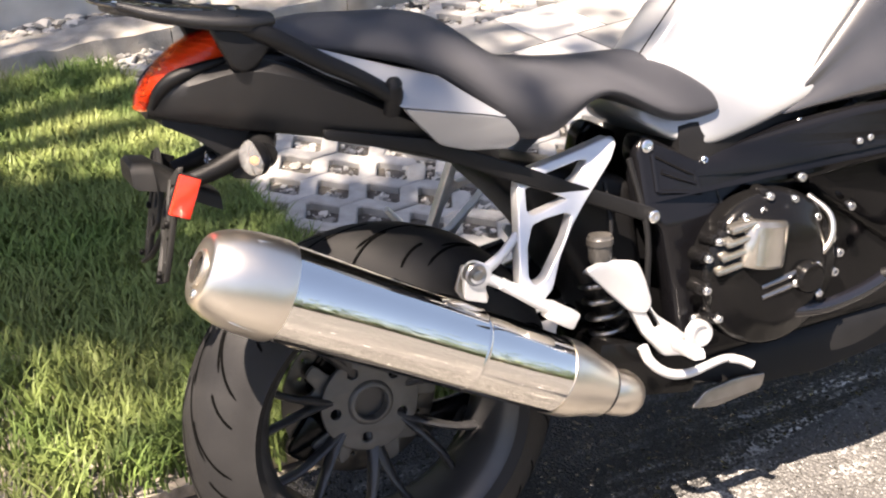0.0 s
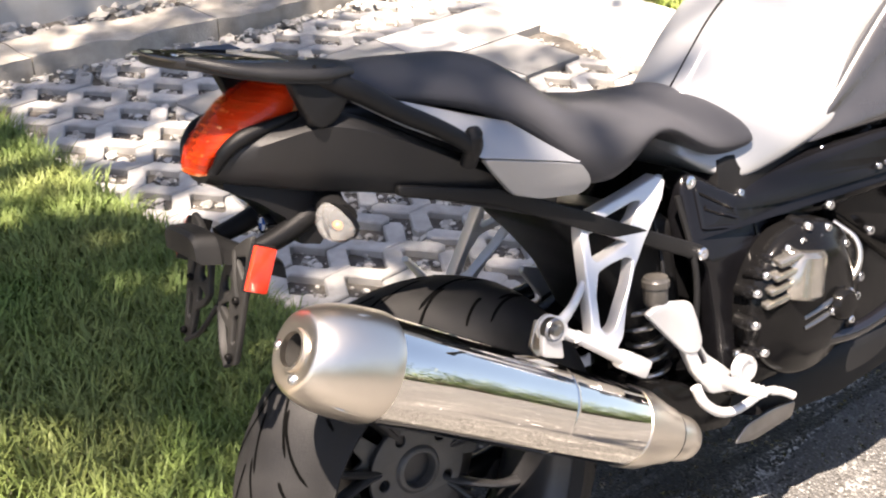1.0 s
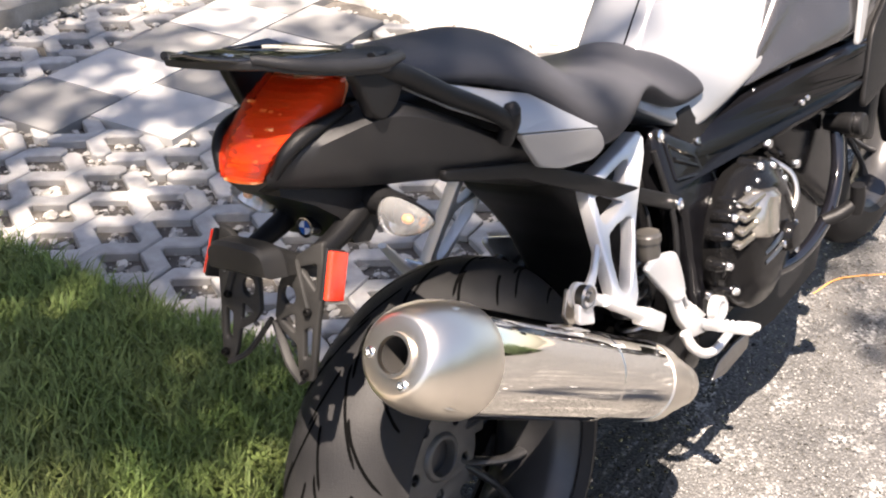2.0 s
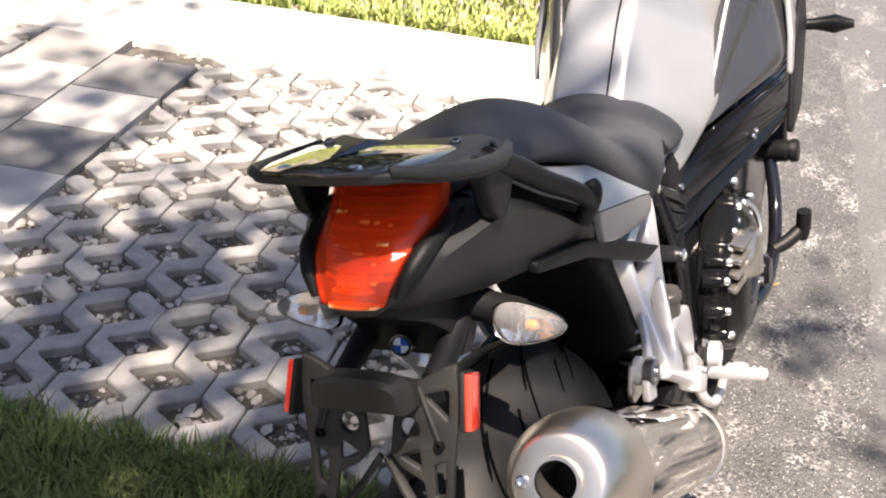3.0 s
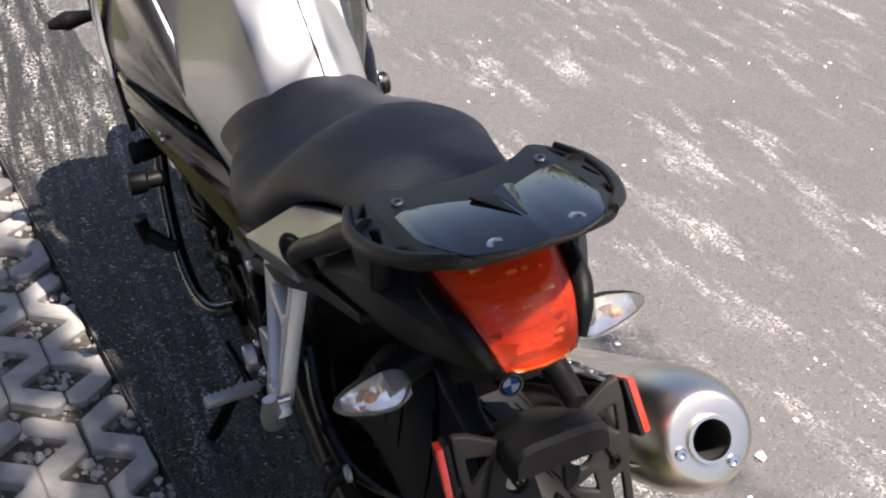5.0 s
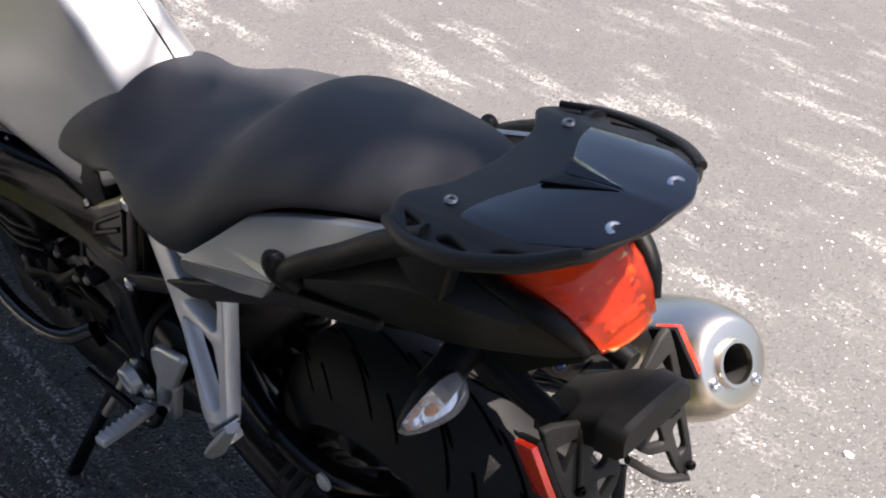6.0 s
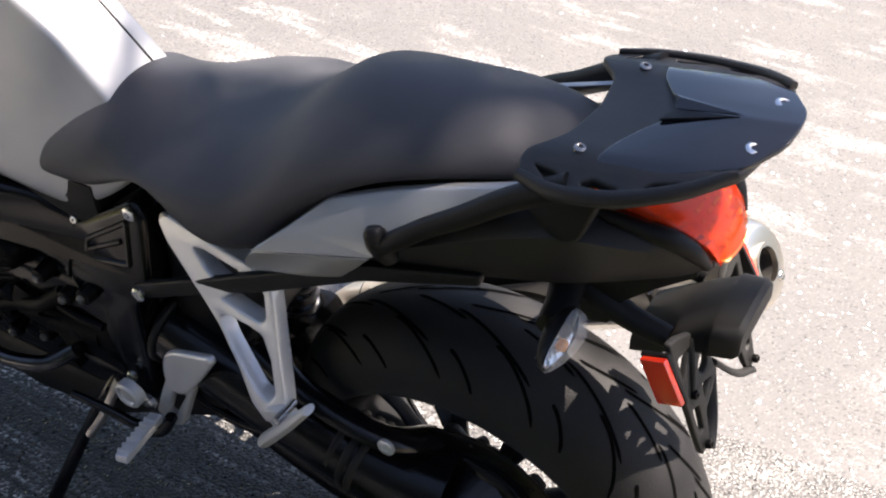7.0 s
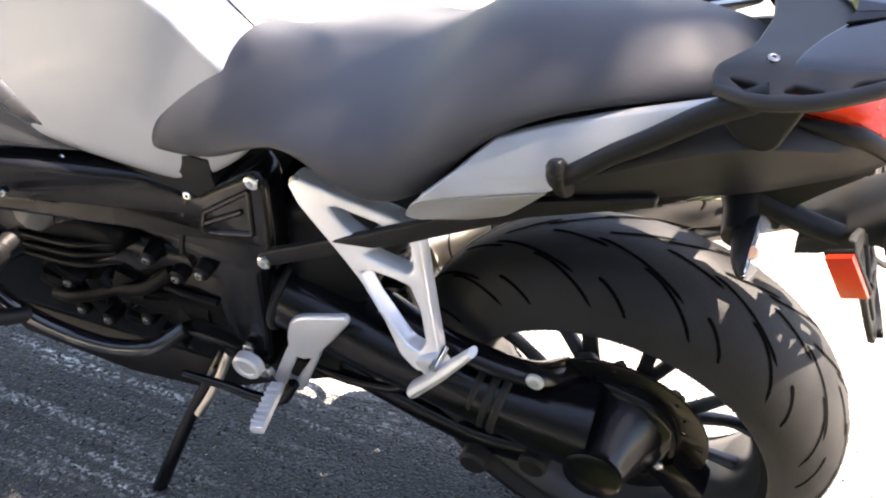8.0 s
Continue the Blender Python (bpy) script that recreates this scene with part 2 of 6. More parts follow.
def clear_material(name, color, rough=0.05, trans=1.0, bump=0.0):
    m = material(name, color, rough, second=color, amount=0.1, bump=bump, bump_scale=140)
    m.node_tree.nodes["Principled BSDF"].inputs["Transmission Weight"].default_value = trans
    m.node_tree.nodes["Principled BSDF"].inputs["IOR"].default_value = 1.45
    return m


M_LENS = clear_material("clear_lens", (0.92, 0.92, 0.9), 0.04, 0.0, bump=0.3)
M_LENS.node_tree.nodes["Principled BSDF"].inputs["Alpha"].default_value = 0.16
M_TAIL = material("red_lens", (0.95, 0.065, 0.018), 0.1, second=(0.97, 0.13, 0.035), scale=26, amount=0.8, coat=1.0, bump=0.35, bump_scale=60, stretch=(1.0, 0.7, 3.6))
tn = M_TAIL.node_tree
see = tn.nodes.new("ShaderNodeBsdfTransparent")
see.inputs[0].default_value = (1.0, 0.62, 0.36, 1)
half = tn.nodes.new("ShaderNodeMixShader")
half.inputs[0].default_value = 0.68
tn.links.new(tn.nodes["Principled BSDF"].outputs[0], half.inputs[1])
tn.links.new(see.outputs[0], half.inputs[2])
tn.links.new(half.outputs[0], tn.nodes["Material Output"].inputs[0])

# ---------------------------------------------------------------- building helpers


def part(name, bm, mat, parent=None, label="", smooth=True):
    """Links a bmesh (or a mesh) as one object."""
    if isinstance(bm, bmesh.types.BMesh):
        bmesh.ops.recalc_face_normals(bm, faces=bm.faces)
        me = bpy.data.meshes.new(name)
        bm.to_mesh(me)
        bm.free()
    else:
        me = bm
    me.materials.clear()
    me.materials.append(mat)
    if smooth:
        me.shade_smooth()
        me.set_sharp_from_angle(angle=radians(38))
    ob = new(name, me)
    if parent:
        ob.parent = parent
    if label:
        tagged(ob, label)
    return ob


def subdiv(ob, levels=2):
    md = ob.modifiers.new("smooth", "SUBSURF")
    md.levels = md.render_levels = levels
    return ob


def loft(rings, closed=True, caps=True, bm=None):
    """A skin over rings of equal length."""
    bm = bm or bmesh.new()
    vs = [[bm.verts.new(p) for p in r] for r in rings]
    k = len(rings[0])
    for a, b in zip(vs, vs[1:]):
        for i in range(k if closed else k - 1):
            j = (i + 1) % k
            bm.faces.new((a[i], a[j], b[j], b[i]))
    if caps and closed:
        bm.faces.new(vs[0][::-1])
        bm.faces.new(vs[-1])
    return bm


def axes_for(way):
    way = Vector(way).normalized()
    side = way.cross(Vector((0, 0, 1)))
    if side.length < 1e-3:
        side = Vector((0, 1, 0))
    side.normalize()
    return way, side, side.cross(way)


def lathe(origin, way, profile, seg=40, bm=None, oval=1.0, caps=True):
    """A body of revolution: (distance along, radius) pairs."""
    o = Vector(origin)
    w, s, u = axes_for(way)
    rings = [[o + w * d + (s * math.cos(a) + u * math.sin(a) * oval) * r for a in (2 * math.pi * i / seg for i in range(seg))] for d, r in profile]
    return loft(rings, bm=bm, caps=caps)


def smooth_line(points, steps=6):
    """A Catmull-Rom line through the points."""
    p = [Vector(q) for q in points]
    p = [2 * p[0] - p[1]] + p + [2 * p[-1] - p[-2]]
    out = []
    for i in range(1, len(p) - 2):
        for k in range(steps):
            t = k / steps
            out.append(0.5 * (2 * p[i] + (p[i + 1] - p[i - 1]) * t + (2 * p[i - 1] - 5 * p[i] + 4 * p[i + 1] - p[i + 2]) * t * t + (3 * p[i] - p[i - 1] - 3 * p[i + 1] + p[i + 2]) * t ** 3))
    out.append(p[-2])
    return out


def tube(points, radius, seg=14, steps=6, bm=None, flat=1.0):
    """A bent tube; radius is one number or one a point."""
    line = smooth_line(points, steps)
    n = len(line)
    rad = [radius] * n if not isinstance(radius, (list, tuple)) else list(np.interp(np.linspace(0, len(radius) - 1, n), range(len(radius)), radius))
    rings = []
    for i, q in enumerate(line):
        w, s, u = axes_for(line[min(i + 1, n - 1)] - line[max(i - 1, 0)])
        rings.append([q + (s * math.cos(a) + u * math.sin(a) * flat) * rad[i] for a in (2 * math.pi * k / seg for k in range(seg))])
    return loft(rings, bm=bm)


def box(size, m=None, bevel=0.004, seg=2, bm=None):
    b2 = bmesh.new()
    bmesh.ops.create_cube(b2, size=1.0)
    for v in b2.verts:
        v.co = Vector((v.co.x * size[0], v.co.y * size[1], v.co.z * size[2]))
    if bevel:
        bmesh.ops.bevel(b2, geom=b2.edges[:], offset=bevel, segments=seg, affect="EDGES", profile=0.6)
    if m is not None:
        bmesh.ops.transform(b2, matrix=m, verts=b2.verts)
    if bm is None:
        return b2
    me = bpy.data.meshes.new("piece")
    b2.to_mesh(me)
    b2.free()
    bm.from_mesh(me)
    bpy.data.meshes.remove(me)
    return bm


def plate(outlines, thick, bevel=0.002, place=None, rounding=0.0):
    """A flat plate with holes: the first outline is the rim, the rest are openings; given in its own x and y."""
    cu = bpy.data.curves.new("outline", "CURVE")
    cu.dimensions, cu.fill_mode = "2D", "BOTH"
    cu.extrude, cu.bevel_depth, cu.bevel_resolution = max(thick / 2 - bevel, 0.0), bevel, 2
    cu.offset = -bevel
    for pts in outlines:
        if rounding:
            pts = rounded(pts, rounding)
        sp = cu.splines.new("POLY")
        sp.points.add(len(pts) - 1)
        for q, (x, y) in zip(sp.points, pts):
            q.co = (x, y, 0, 1)
        sp.use_cyclic_u = True
    ob = new("outline", cu)
    bpy.context.view_layer.update()
    me = bpy.data.meshes.new_from_object(ob.evaluated_get(bpy.context.evaluated_depsgraph_get()))
    bpy.data.objects.remove(ob)
    bpy.data.curves.remove(cu)
    bm = bmesh.new()
    bm.from_mesh(me)
    bpy.data.meshes.remove(me)
    bmesh.ops.remove_doubles(bm, verts=bm.verts, dist=1e-5)
    if place is not None:
        bmesh.ops.transform(bm, matrix=place, verts=bm.verts)
    return bm


def rounded(pts, r, n=4):
    """The outline with its corners cut round."""
    out = []
    for i, p in enumerate(pts):
        p, a, b = Vector(p), Vector(pts[i - 1]), Vector(pts[(i + 1) % len(pts)])
        la, lb = (a - p).length, (b - p).length
        ra = min(r, la * 0.45, lb * 0.45)
        s, e = p + (a - p) / la * ra, p + (b - p) / lb * ra
        for k in range(n + 1):
            t = k / n
            out.append(tuple((1 - t) ** 2 * s + 2 * t * (1 - t) * p + t * t * e))
    return out


SIDE = Matrix(((1, 0, 0, 0), (0, 0, -1, 0), (0, 1, 0, 0), (0, 0, 0, 1)))   # plate x, y -> bike x, z


def bolt(origin, way, r=0.008, h=0.006, mat=None, parent=None, name="bolt"):
    bm = lathe(origin, way, [(0, r), (h * 0.7, r), (h, r * 0.75), (h, r * 0.45), (h * 0.5, r * 0.4)], 14)
    return part(name, bm, mat or M_CHROME, parent)


# ---------------------------------------------------------------- the ground
PAVE_TURN, DRIFT = radians(15.0), -0.107
UNIT, STRIP, S_START, C_START = 0.4525, 0.095, 0.4725, 0.231


def eased(x, y, z=0.0):
    """The court's slight skew and stretch against the road."""
    return Vector((1.0037 * x + 0.0497 * y - 0.0324, 1.0396 * y - 0.0206 * x - 0.0114, z))


def laid(s, c, z=0.0):
    """A place on the paved court: s along the rows of pavers, c across them from the road's edge."""
    k = c + DRIFT * (s - 0.56)
    return eased(math.cos(PAVE_TURN) * s - math.sin(PAVE_TURN) * k, math.sin(PAVE_TURN) * s + math.cos(PAVE_TURN) * k, z)


def sheet(corners, z=0.0, thick=0.05):
    bm = bmesh.new()
    top = [bm.verts.new((x, y, z)) for x, y in corners]
    low = [bm.verts.new((x, y, z - thick)) for x, y in corners]
    bm.faces.new(top)
    bm.faces.new(low[::-1])
    for i in range(len(top)):
        j = (i + 1) % len(top)
        bm.faces.new((top[i], low[i], low[j], top[j]))
    return bm


def ground():
    bm = bmesh.new()
    bmesh.ops.create_grid(bm, x_segments=1, y_segments=1, size=900)
    bmesh.ops.translate(bm, verts=bm.verts, vec=(0, 0, -0.055))
    tagged(part("ground", bm, M_SOIL), "brown soil and gravel reaching to the horizon", "ground", kind="structure")
    edge = [laid(s, C_START - 0.006).xy for s in (0.42, 1.0, 1.8, 2.6, 4.0)]
    road = [(-60, -60), (90, -60), (90, edge[-1].y + 3.0), tuple(edge[-1])] + [tuple(e) for e in edge[-2::-1]] + [(-0.4, 0.30), (-60, 0.0)]
    tagged(part("road", sheet(road, -0.004), M_ASPHALT, smooth=False), "worn grey asphalt with pale aggregate and streaks", "road", kind="structure")
    rng = random.Random(15)
    far = [laid(-3.0 + 0.11 * i, -0.585 + rng.gauss(0, 0.008)).xy for i in range(95)]
    mid = [laid(-3.0 + 0.11 * i, -0.17 + 0.02 * noise.noise(Vector((i * 0.4, 0, 0))) + rng.gauss(0, 0.008)).xy for i in range(95)]
    near = [laid(s, C_START - 0.010).xy for s in (7.3, 4.0, 2.6, 1.8, 1.0, 0.42)] + [Vector((-0.4, 0.295)), Vector((-3.0, 0.2))]
    # coarse strip of the same asphalt, its dark colour standing in for shade
    tagged(part("road_strip", sheet([tuple(v) for v in mid + near], 0.0015, 0.004), M_TAR, smooth=False), "coarse milled strip of asphalt beside the pavers, shade put into its dark colour", "road", kind="structure")
    tagged(part("road_seam", sheet([tuple(v) for v in far + mid[::-1]], 0.0, 0.004), M_COARSE, smooth=False), "coarse worn band of asphalt with a straight seam", "road", kind="structure")


def bitten(first, second):
    """The outline of one zigzag paver: a strip with half-diamond bites out of both long sides, and half of one at two corners."""
    g, half, deep, nick = 0.0020, 0.049, 0.064, 0.012
    early = first[0] > 0.1          # which long side starts with half a bite
    big, small = (half, deep), (nick, nick + g)
    c0, c1 = (big, small) if early else (small, big)
    a = [(g + c0[0], g)]
    for u in first:
        a += [(u - half, g), (u - 0.006, deep), (u + 0.006, deep), (u + half, g)]
    a += [(UNIT - g - c1[0], g), (UNIT - g, c1[1]), (UNIT - g, STRIP - c0[1]), (UNIT - g - c0[0], STRIP - g)]
    for u in second[::-1]:
        a += [(u + half, STRIP - g), (u + 0.006, STRIP - deep), (u - 0.006, STRIP - deep), (u - half, STRIP - g)]
    return a + [(g + c1[0], STRIP - g), (g, STRIP - c1[1]), (g, c0[1])]


def paver_mesh(first, second):
    bm = bmesh.new()
    o = laid(0, 0)
    pts = bitten(first, second)
    top = [bm.verts.new(laid(u, v) - o) for u, v in pts]
    f = bm.faces.new(top)
    got = bmesh.ops.extrude_face_region(bm, geom=[f])
    low = [v for v in got["geom"] if isinstance(v, bmesh.types.BMVert)]
    bmesh.ops.translate(bm, verts=low, vec=(0, 0, -0.05))
    rim = [e for e in bm.edges if all(abs(v.co.z) < 1e-6 for v in e.verts)]
    bmesh.ops.bevel(bm, geom=rim, offset=0.0035, segments=1, affect="EDGES")
    bmesh.ops.recalc_face_normals(bm, faces=bm.faces)
    me = bpy.data.meshes.new("paver")
    bm.to_mesh(me)
    bm.free()
    me.materials.append(M_PAVER)
    return me


def court():
    """The paved court: zigzag grass pavers, a band of slabs, stones in the openings."""
    rng = random.Random(4)
    bed = tagged(part("paver_bed", sheet([laid(0.35, C_START).xy, laid(2.3, C_START).xy, laid(2.3, 2.50).xy, laid(0.35, 2.50).xy], -0.023, 0.012), M_BED, smooth=False),
                 "dirt and gravel bed under grey zigzag concrete pavers", "paving", kind="structure")
    even, odd = (0.0905, 0.2715), (0.181, 0.362)
    kinds = (paver_mesh(odd, even), paver_mesh(even, odd))
    holes = []
    for row in range(4):
        for k in range(22 if row > 1 else 24):
            s, c = S_START + UNIT * row, C_START + STRIP * k
            for u in ((even, odd)[k % 2 == 0]):
                holes.append((s + u, c))
            holes.append((s, c) if k % 2 == 0 else (s + UNIT, c))
            if 12 <= k < 18 and row >= 2:
                continue
            ob = new("paver", kinds[k % 2])
            ob.parent = bed
            p = laid(s, c) + Vector((0, 0, rng.uniform(-0.004, 0.002)))
            ob.matrix_basis = pose(*p, rng.uniform(-0.5, 0.5), rng.uniform(-0.5, 0.5), rng.uniform(-0.5, 0.5))
    # the band of square slabs
    for row, (c0, first) in enumerate(((C_START + STRIP * 12 + 0.002, 1.085), (C_START + STRIP * 12 + 0.274, 0.955))):
        for i in range(6):
            s0 = first + 0.2635 * i
            if s0 + 0.26 > 2.32:
                continue
            q = [laid(s0 + a, c0 + b).xy for a, b in ((0.003, 0.003), (0.2605, 0.003), (0.2605, 0.270), (0.003, 0.270))]
            part("slab", sheet([tuple(v) for v in q], rng.uniform(0.006, 0.010), 0.05), (M_SLAB, M_SLAB_DARK)[(i + row) % 2], bed, smooth=False)
    # stones in the openings
    verts, faces = [], []
    for s, c in holes:
        for _ in range(rng.randint(16, 26)):
            p = laid(s + rng.gauss(0, 0.017), c + max(-0.045, min(0.045, rng.gauss(0, 0.024))), -0.0215)
            stone(verts, faces, p, rng.choice((0.003, 0.003, 0.004, 0.004, 0.006, 0.008, 0.010, 0.013)) * rng.uniform(0.7, 1.3), rng)
    me = bpy.data.meshes.new("pebbles")
    me.from_pydata(verts, [], faces)
    tagged(part("pebbles", me, M_PEBBLE), "pale pebbles lying in the openings of the pavers", "pebbles", kind="stuff")


ICO = None


def stone(verts, faces, p, r, rng):
    """Adds one rough pebble."""
    global ICO
    if ICO is None:
        b = bmesh.new()
        bmesh.ops.create_icosphere(b, subdivisions=1, radius=1.0)
        b.verts.ensure_lookup_table()
        ICO = [v.co.copy() for v in b.verts], [[v.index for v in f.verts] for f in b.faces]
        b.free()
    k = len(verts)
    turn = Euler((rng.uniform(0, 6), rng.uniform(0, 6), rng.uniform(0, 6))).to_matrix()
    sc = Vector((rng.uniform(0.7, 1.4), rng.uniform(0.7, 1.2), rng.uniform(0.45, 0.8)))
    for v in ICO[0]:
        w = turn @ (v * rng.uniform(0.85, 1.15))
        verts.append((p.x + w.x * r * sc.x, p.y + w.y * r * sc.y, p.z + w.z * r * sc.z + r * 0.3))
    faces += [[k + i for i in f] for f in ICO[1]]


def blades(name, count, place, tall, wide, mat, seed, label):
    """Grass: bent, tapered blades in tufts."""
    rng = random.Random(seed)
    verts, faces = [], []
    while count > 0:
        q = place(rng)
        lean0 = rng.uniform(0, 6.28)
        for _ in range(rng.randint(3, 7)):
            count -= 1
            a = lean0 + rng.gauss(0, 1.2)
            h = tall * rng.uniform(0.45, 1.15)
            out = h * rng.uniform(0.15, 0.75)
            w = wide * rng.uniform(0.6, 1.3)
            bx, by = q[0] + rng.gauss(0, 0.012), q[1] + rng.gauss(0, 0.012)
            dx, dy = math.cos(a), math.sin(a)
            sx, sy = -dy * w / 2, dx * w / 2
            k = len(verts)
            for t, ww in ((0, 1.0), (0.45, 0.9), (0.8, 0.55)):
                x, y, z = bx + dx * out * t * t, by + dy * out * t * t, q[2] + h * t * (1 - 0.18 * t)
                verts += [(x - sx * ww, y - sy * ww, z), (x + sx * ww, y + sy * ww, z)]
            verts.append((bx + dx * out, by + dy * out, q[2] + h * rng.uniform(0.72, 0.9)))
            faces += [(k, k + 1, k + 3, k + 2), (k + 2, k + 3, k + 5, k + 4), (k + 4, k + 5, k + 6)]
    me = bpy.data.meshes.new(name)
    me.from_pydata(verts, [], faces)
    return tagged(part(name, me, mat), label, "grass", kind="stuff")


def lawn():
    rim = [(-6, 0.34), tuple(eased(0.27, 0.40).xy), tuple(laid(S_START - 0.03, 0.5).xy), tuple(laid(S_START - 0.015, 1.4).xy), tuple(laid(S_START - 0.03, 2.3).xy), (-6, 1.8)]
    tagged(part("lawn_soil", sheet(rim, -0.012, 0.03), M_SOIL, smooth=False), "dark soil under a strip of unmown grass", "soil", kind="structure")

    def place(rng):
        while True:
            c = rng.uniform(0.36, 2.3)
            x = 0.285 - (c - 0.4) * 0.205 - abs(rng.gauss(0, 0.42))
            if c < 0.42 and rng.random() < 0.5:
                continue
            if x > -1.6:
                return tuple(eased(x, c + 0.02, -0.014))
    blades("lawn_grass", 66000, place, 0.105, 0.0052, M_GRASS, 3, "long unmown green grass with yellow blades beside the pavers")
    rim = [tuple(laid(2.78, 0.36).xy), tuple(laid(9, 0.36).xy), tuple(laid(9, 6).xy), tuple(laid(2.78, 6).xy)]
    tagged(part("far_lawn_soil", sheet(rim, -0.01, 0.03), M_SOIL, smooth=False), "soil under a sunlit lawn", "soil", kind="structure")

    def place2(rng):
        p = laid(2.79 + rng.random() ** 1.6 * 2.5, 0.37 + rng.random() * 2.2, -0.012)
        return p.x, p.y, p.z
    blades("far_lawn_grass", 22000, place2, 0.06, 0.009, M_GRASS_FAR, 5, "short sunlit yellow-green lawn behind a concrete path")


def path_and_kerb():
    rng = random.Random(8)
    q = [laid(a, b).xy for a, b in ((2.287, C_START), (2.77, C_START), (2.77, 2.4), (2.287, 2.4))]
    tagged(part("concrete_path", sheet([tuple(v) for v in q], 0.0), M_CONCRETE, smooth=False), "pale sunlit concrete path across the end of the pavers", "path", kind="structure")
    q = [laid(a, b).xy for a, b in ((2.774, C_START), (9, C_START), (9, 0.355), (2.774, 0.355))]
    tagged(part("concrete_edging", sheet([tuple(v) for v in q], 0.0), M_CONCRETE, smooth=False), "pale concrete edging between lawn and asphalt", "edging", kind="structure")
    line = lambda s: float(np.interp(s, (-2.0, 0.8, 1.55, 2.4), (2.60, 2.375, 2.262, 2.25)))   # the kerb's front across the court
    kerb = tagged(new("kerb"), "weathered grey stone kerb with a rough top", "kerb", kind="structure")
    for i in range(9):
        s0, n = -1.7 + 0.62 * i, 0.615
        bm = bmesh.new()
        bmesh.ops.create_grid(bm, x_segments=10, y_segments=4, size=0.5)
        bmesh.ops.translate(bm, verts=bm.verts, vec=(0.5, 0.5, 0))
        got = bmesh.ops.extrude_face_region(bm, geom=bm.faces[:])
        up = [v for v in got["geom"] if isinstance(v, bmesh.types.BMVert)]
        bmesh.ops.translate(bm, verts=up, vec=(0, 0, 1))
        bmesh.ops.subdivide_edges(bm, edges=[e for e in bm.edges if abs(e.verts[0].co.z - e.verts[1].co.z) > 0.5], cuts=2)
        for v in bm.verts:
            p = laid(s0 + v.co.x * n, line(s0 + v.co.x * n) + v.co.y * 0.185, -0.05 + v.co.z * 0.115)
            d = 0.010 * (noise.noise(p * 9) + 0.7 * noise.noise(p * 25))
            if 0 < v.co.x < 1 or v.co.z > 0.9:
                p += Vector((0, d, d if v.co.z > 0.5 else 0))
            v.co = p
        part("kerb_stone", bm, M_KERB, kerb)
    verts, faces = [], []
    for _ in range(1300):
        s = rng.uniform(-1.6, 3.5)
        p = laid(s, line(s) + rng.uniform(0.20, 0.33), 0.047)
        stone(verts, faces, p, rng.choice((0.006, 0.008, 0.010, 0.014, 0.024)) * rng.uniform(0.7, 1.3), rng)
    for _ in range(220):
        s = rng.uniform(0.2, 2.2)
        p = laid(s, line(s) - abs(rng.gauss(0, 0.04)), 0.0)
        stone(verts, faces, p, rng.uniform(0.004, 0.015), rng)
    me = bpy.data.meshes.new("gravel_strip")
    me.from_pydata(verts, [], faces)
    tagged(part("gravel_strip", me, M_PEBBLE), "loose pale gravel between the kerb and the wall", "gravel", kind="stuff")
    ends = (-1.7, 0.8, 1.55, 2.4, 3.9)
    q = [laid(s, line(s) + 0.18).xy for s in ends] + [laid(s, line(s) + 0.36).xy for s in ends[::-1]]
    tagged(part("gravel_bed", sheet([tuple(v) for v in q], 0.047, 0.1), M_BED, smooth=False), "dark soil between the kerb and the wall", "soil", kind="structure")
    q = [laid(s, line(s) + 0.31).xy for s in ends] + [laid(s, line(s) + 0.44).xy for s in ends[::-1]]
    tagged(part("wall_north", sheet([tuple(v) for v in q], 0.42, 0.47), M_WALL, smooth=False), "low white painted wall behind the kerb", "wall", kind="structure")


def leaf(verts, faces, p, rng):
    """Adds one folded leaf."""
    turn = Euler((rng.gauss(0, 0.6), rng.gauss(0, 0.6), rng.uniform(0, 6.3))).to_matrix()
    n, w = rng.uniform(0.06, 0.12), rng.uniform(0.022, 0.04)
    k = len(verts)
    for v in ((0, 0, 0), (n * 0.4, w, 0.006), (n, 0, -0.012), (n * 0.4, -w, 0.006)):
        verts.append(tuple(p + turn @ Vector(v)))
    faces += [(k, k + 1, k + 2), (k, k + 2, k + 3)]


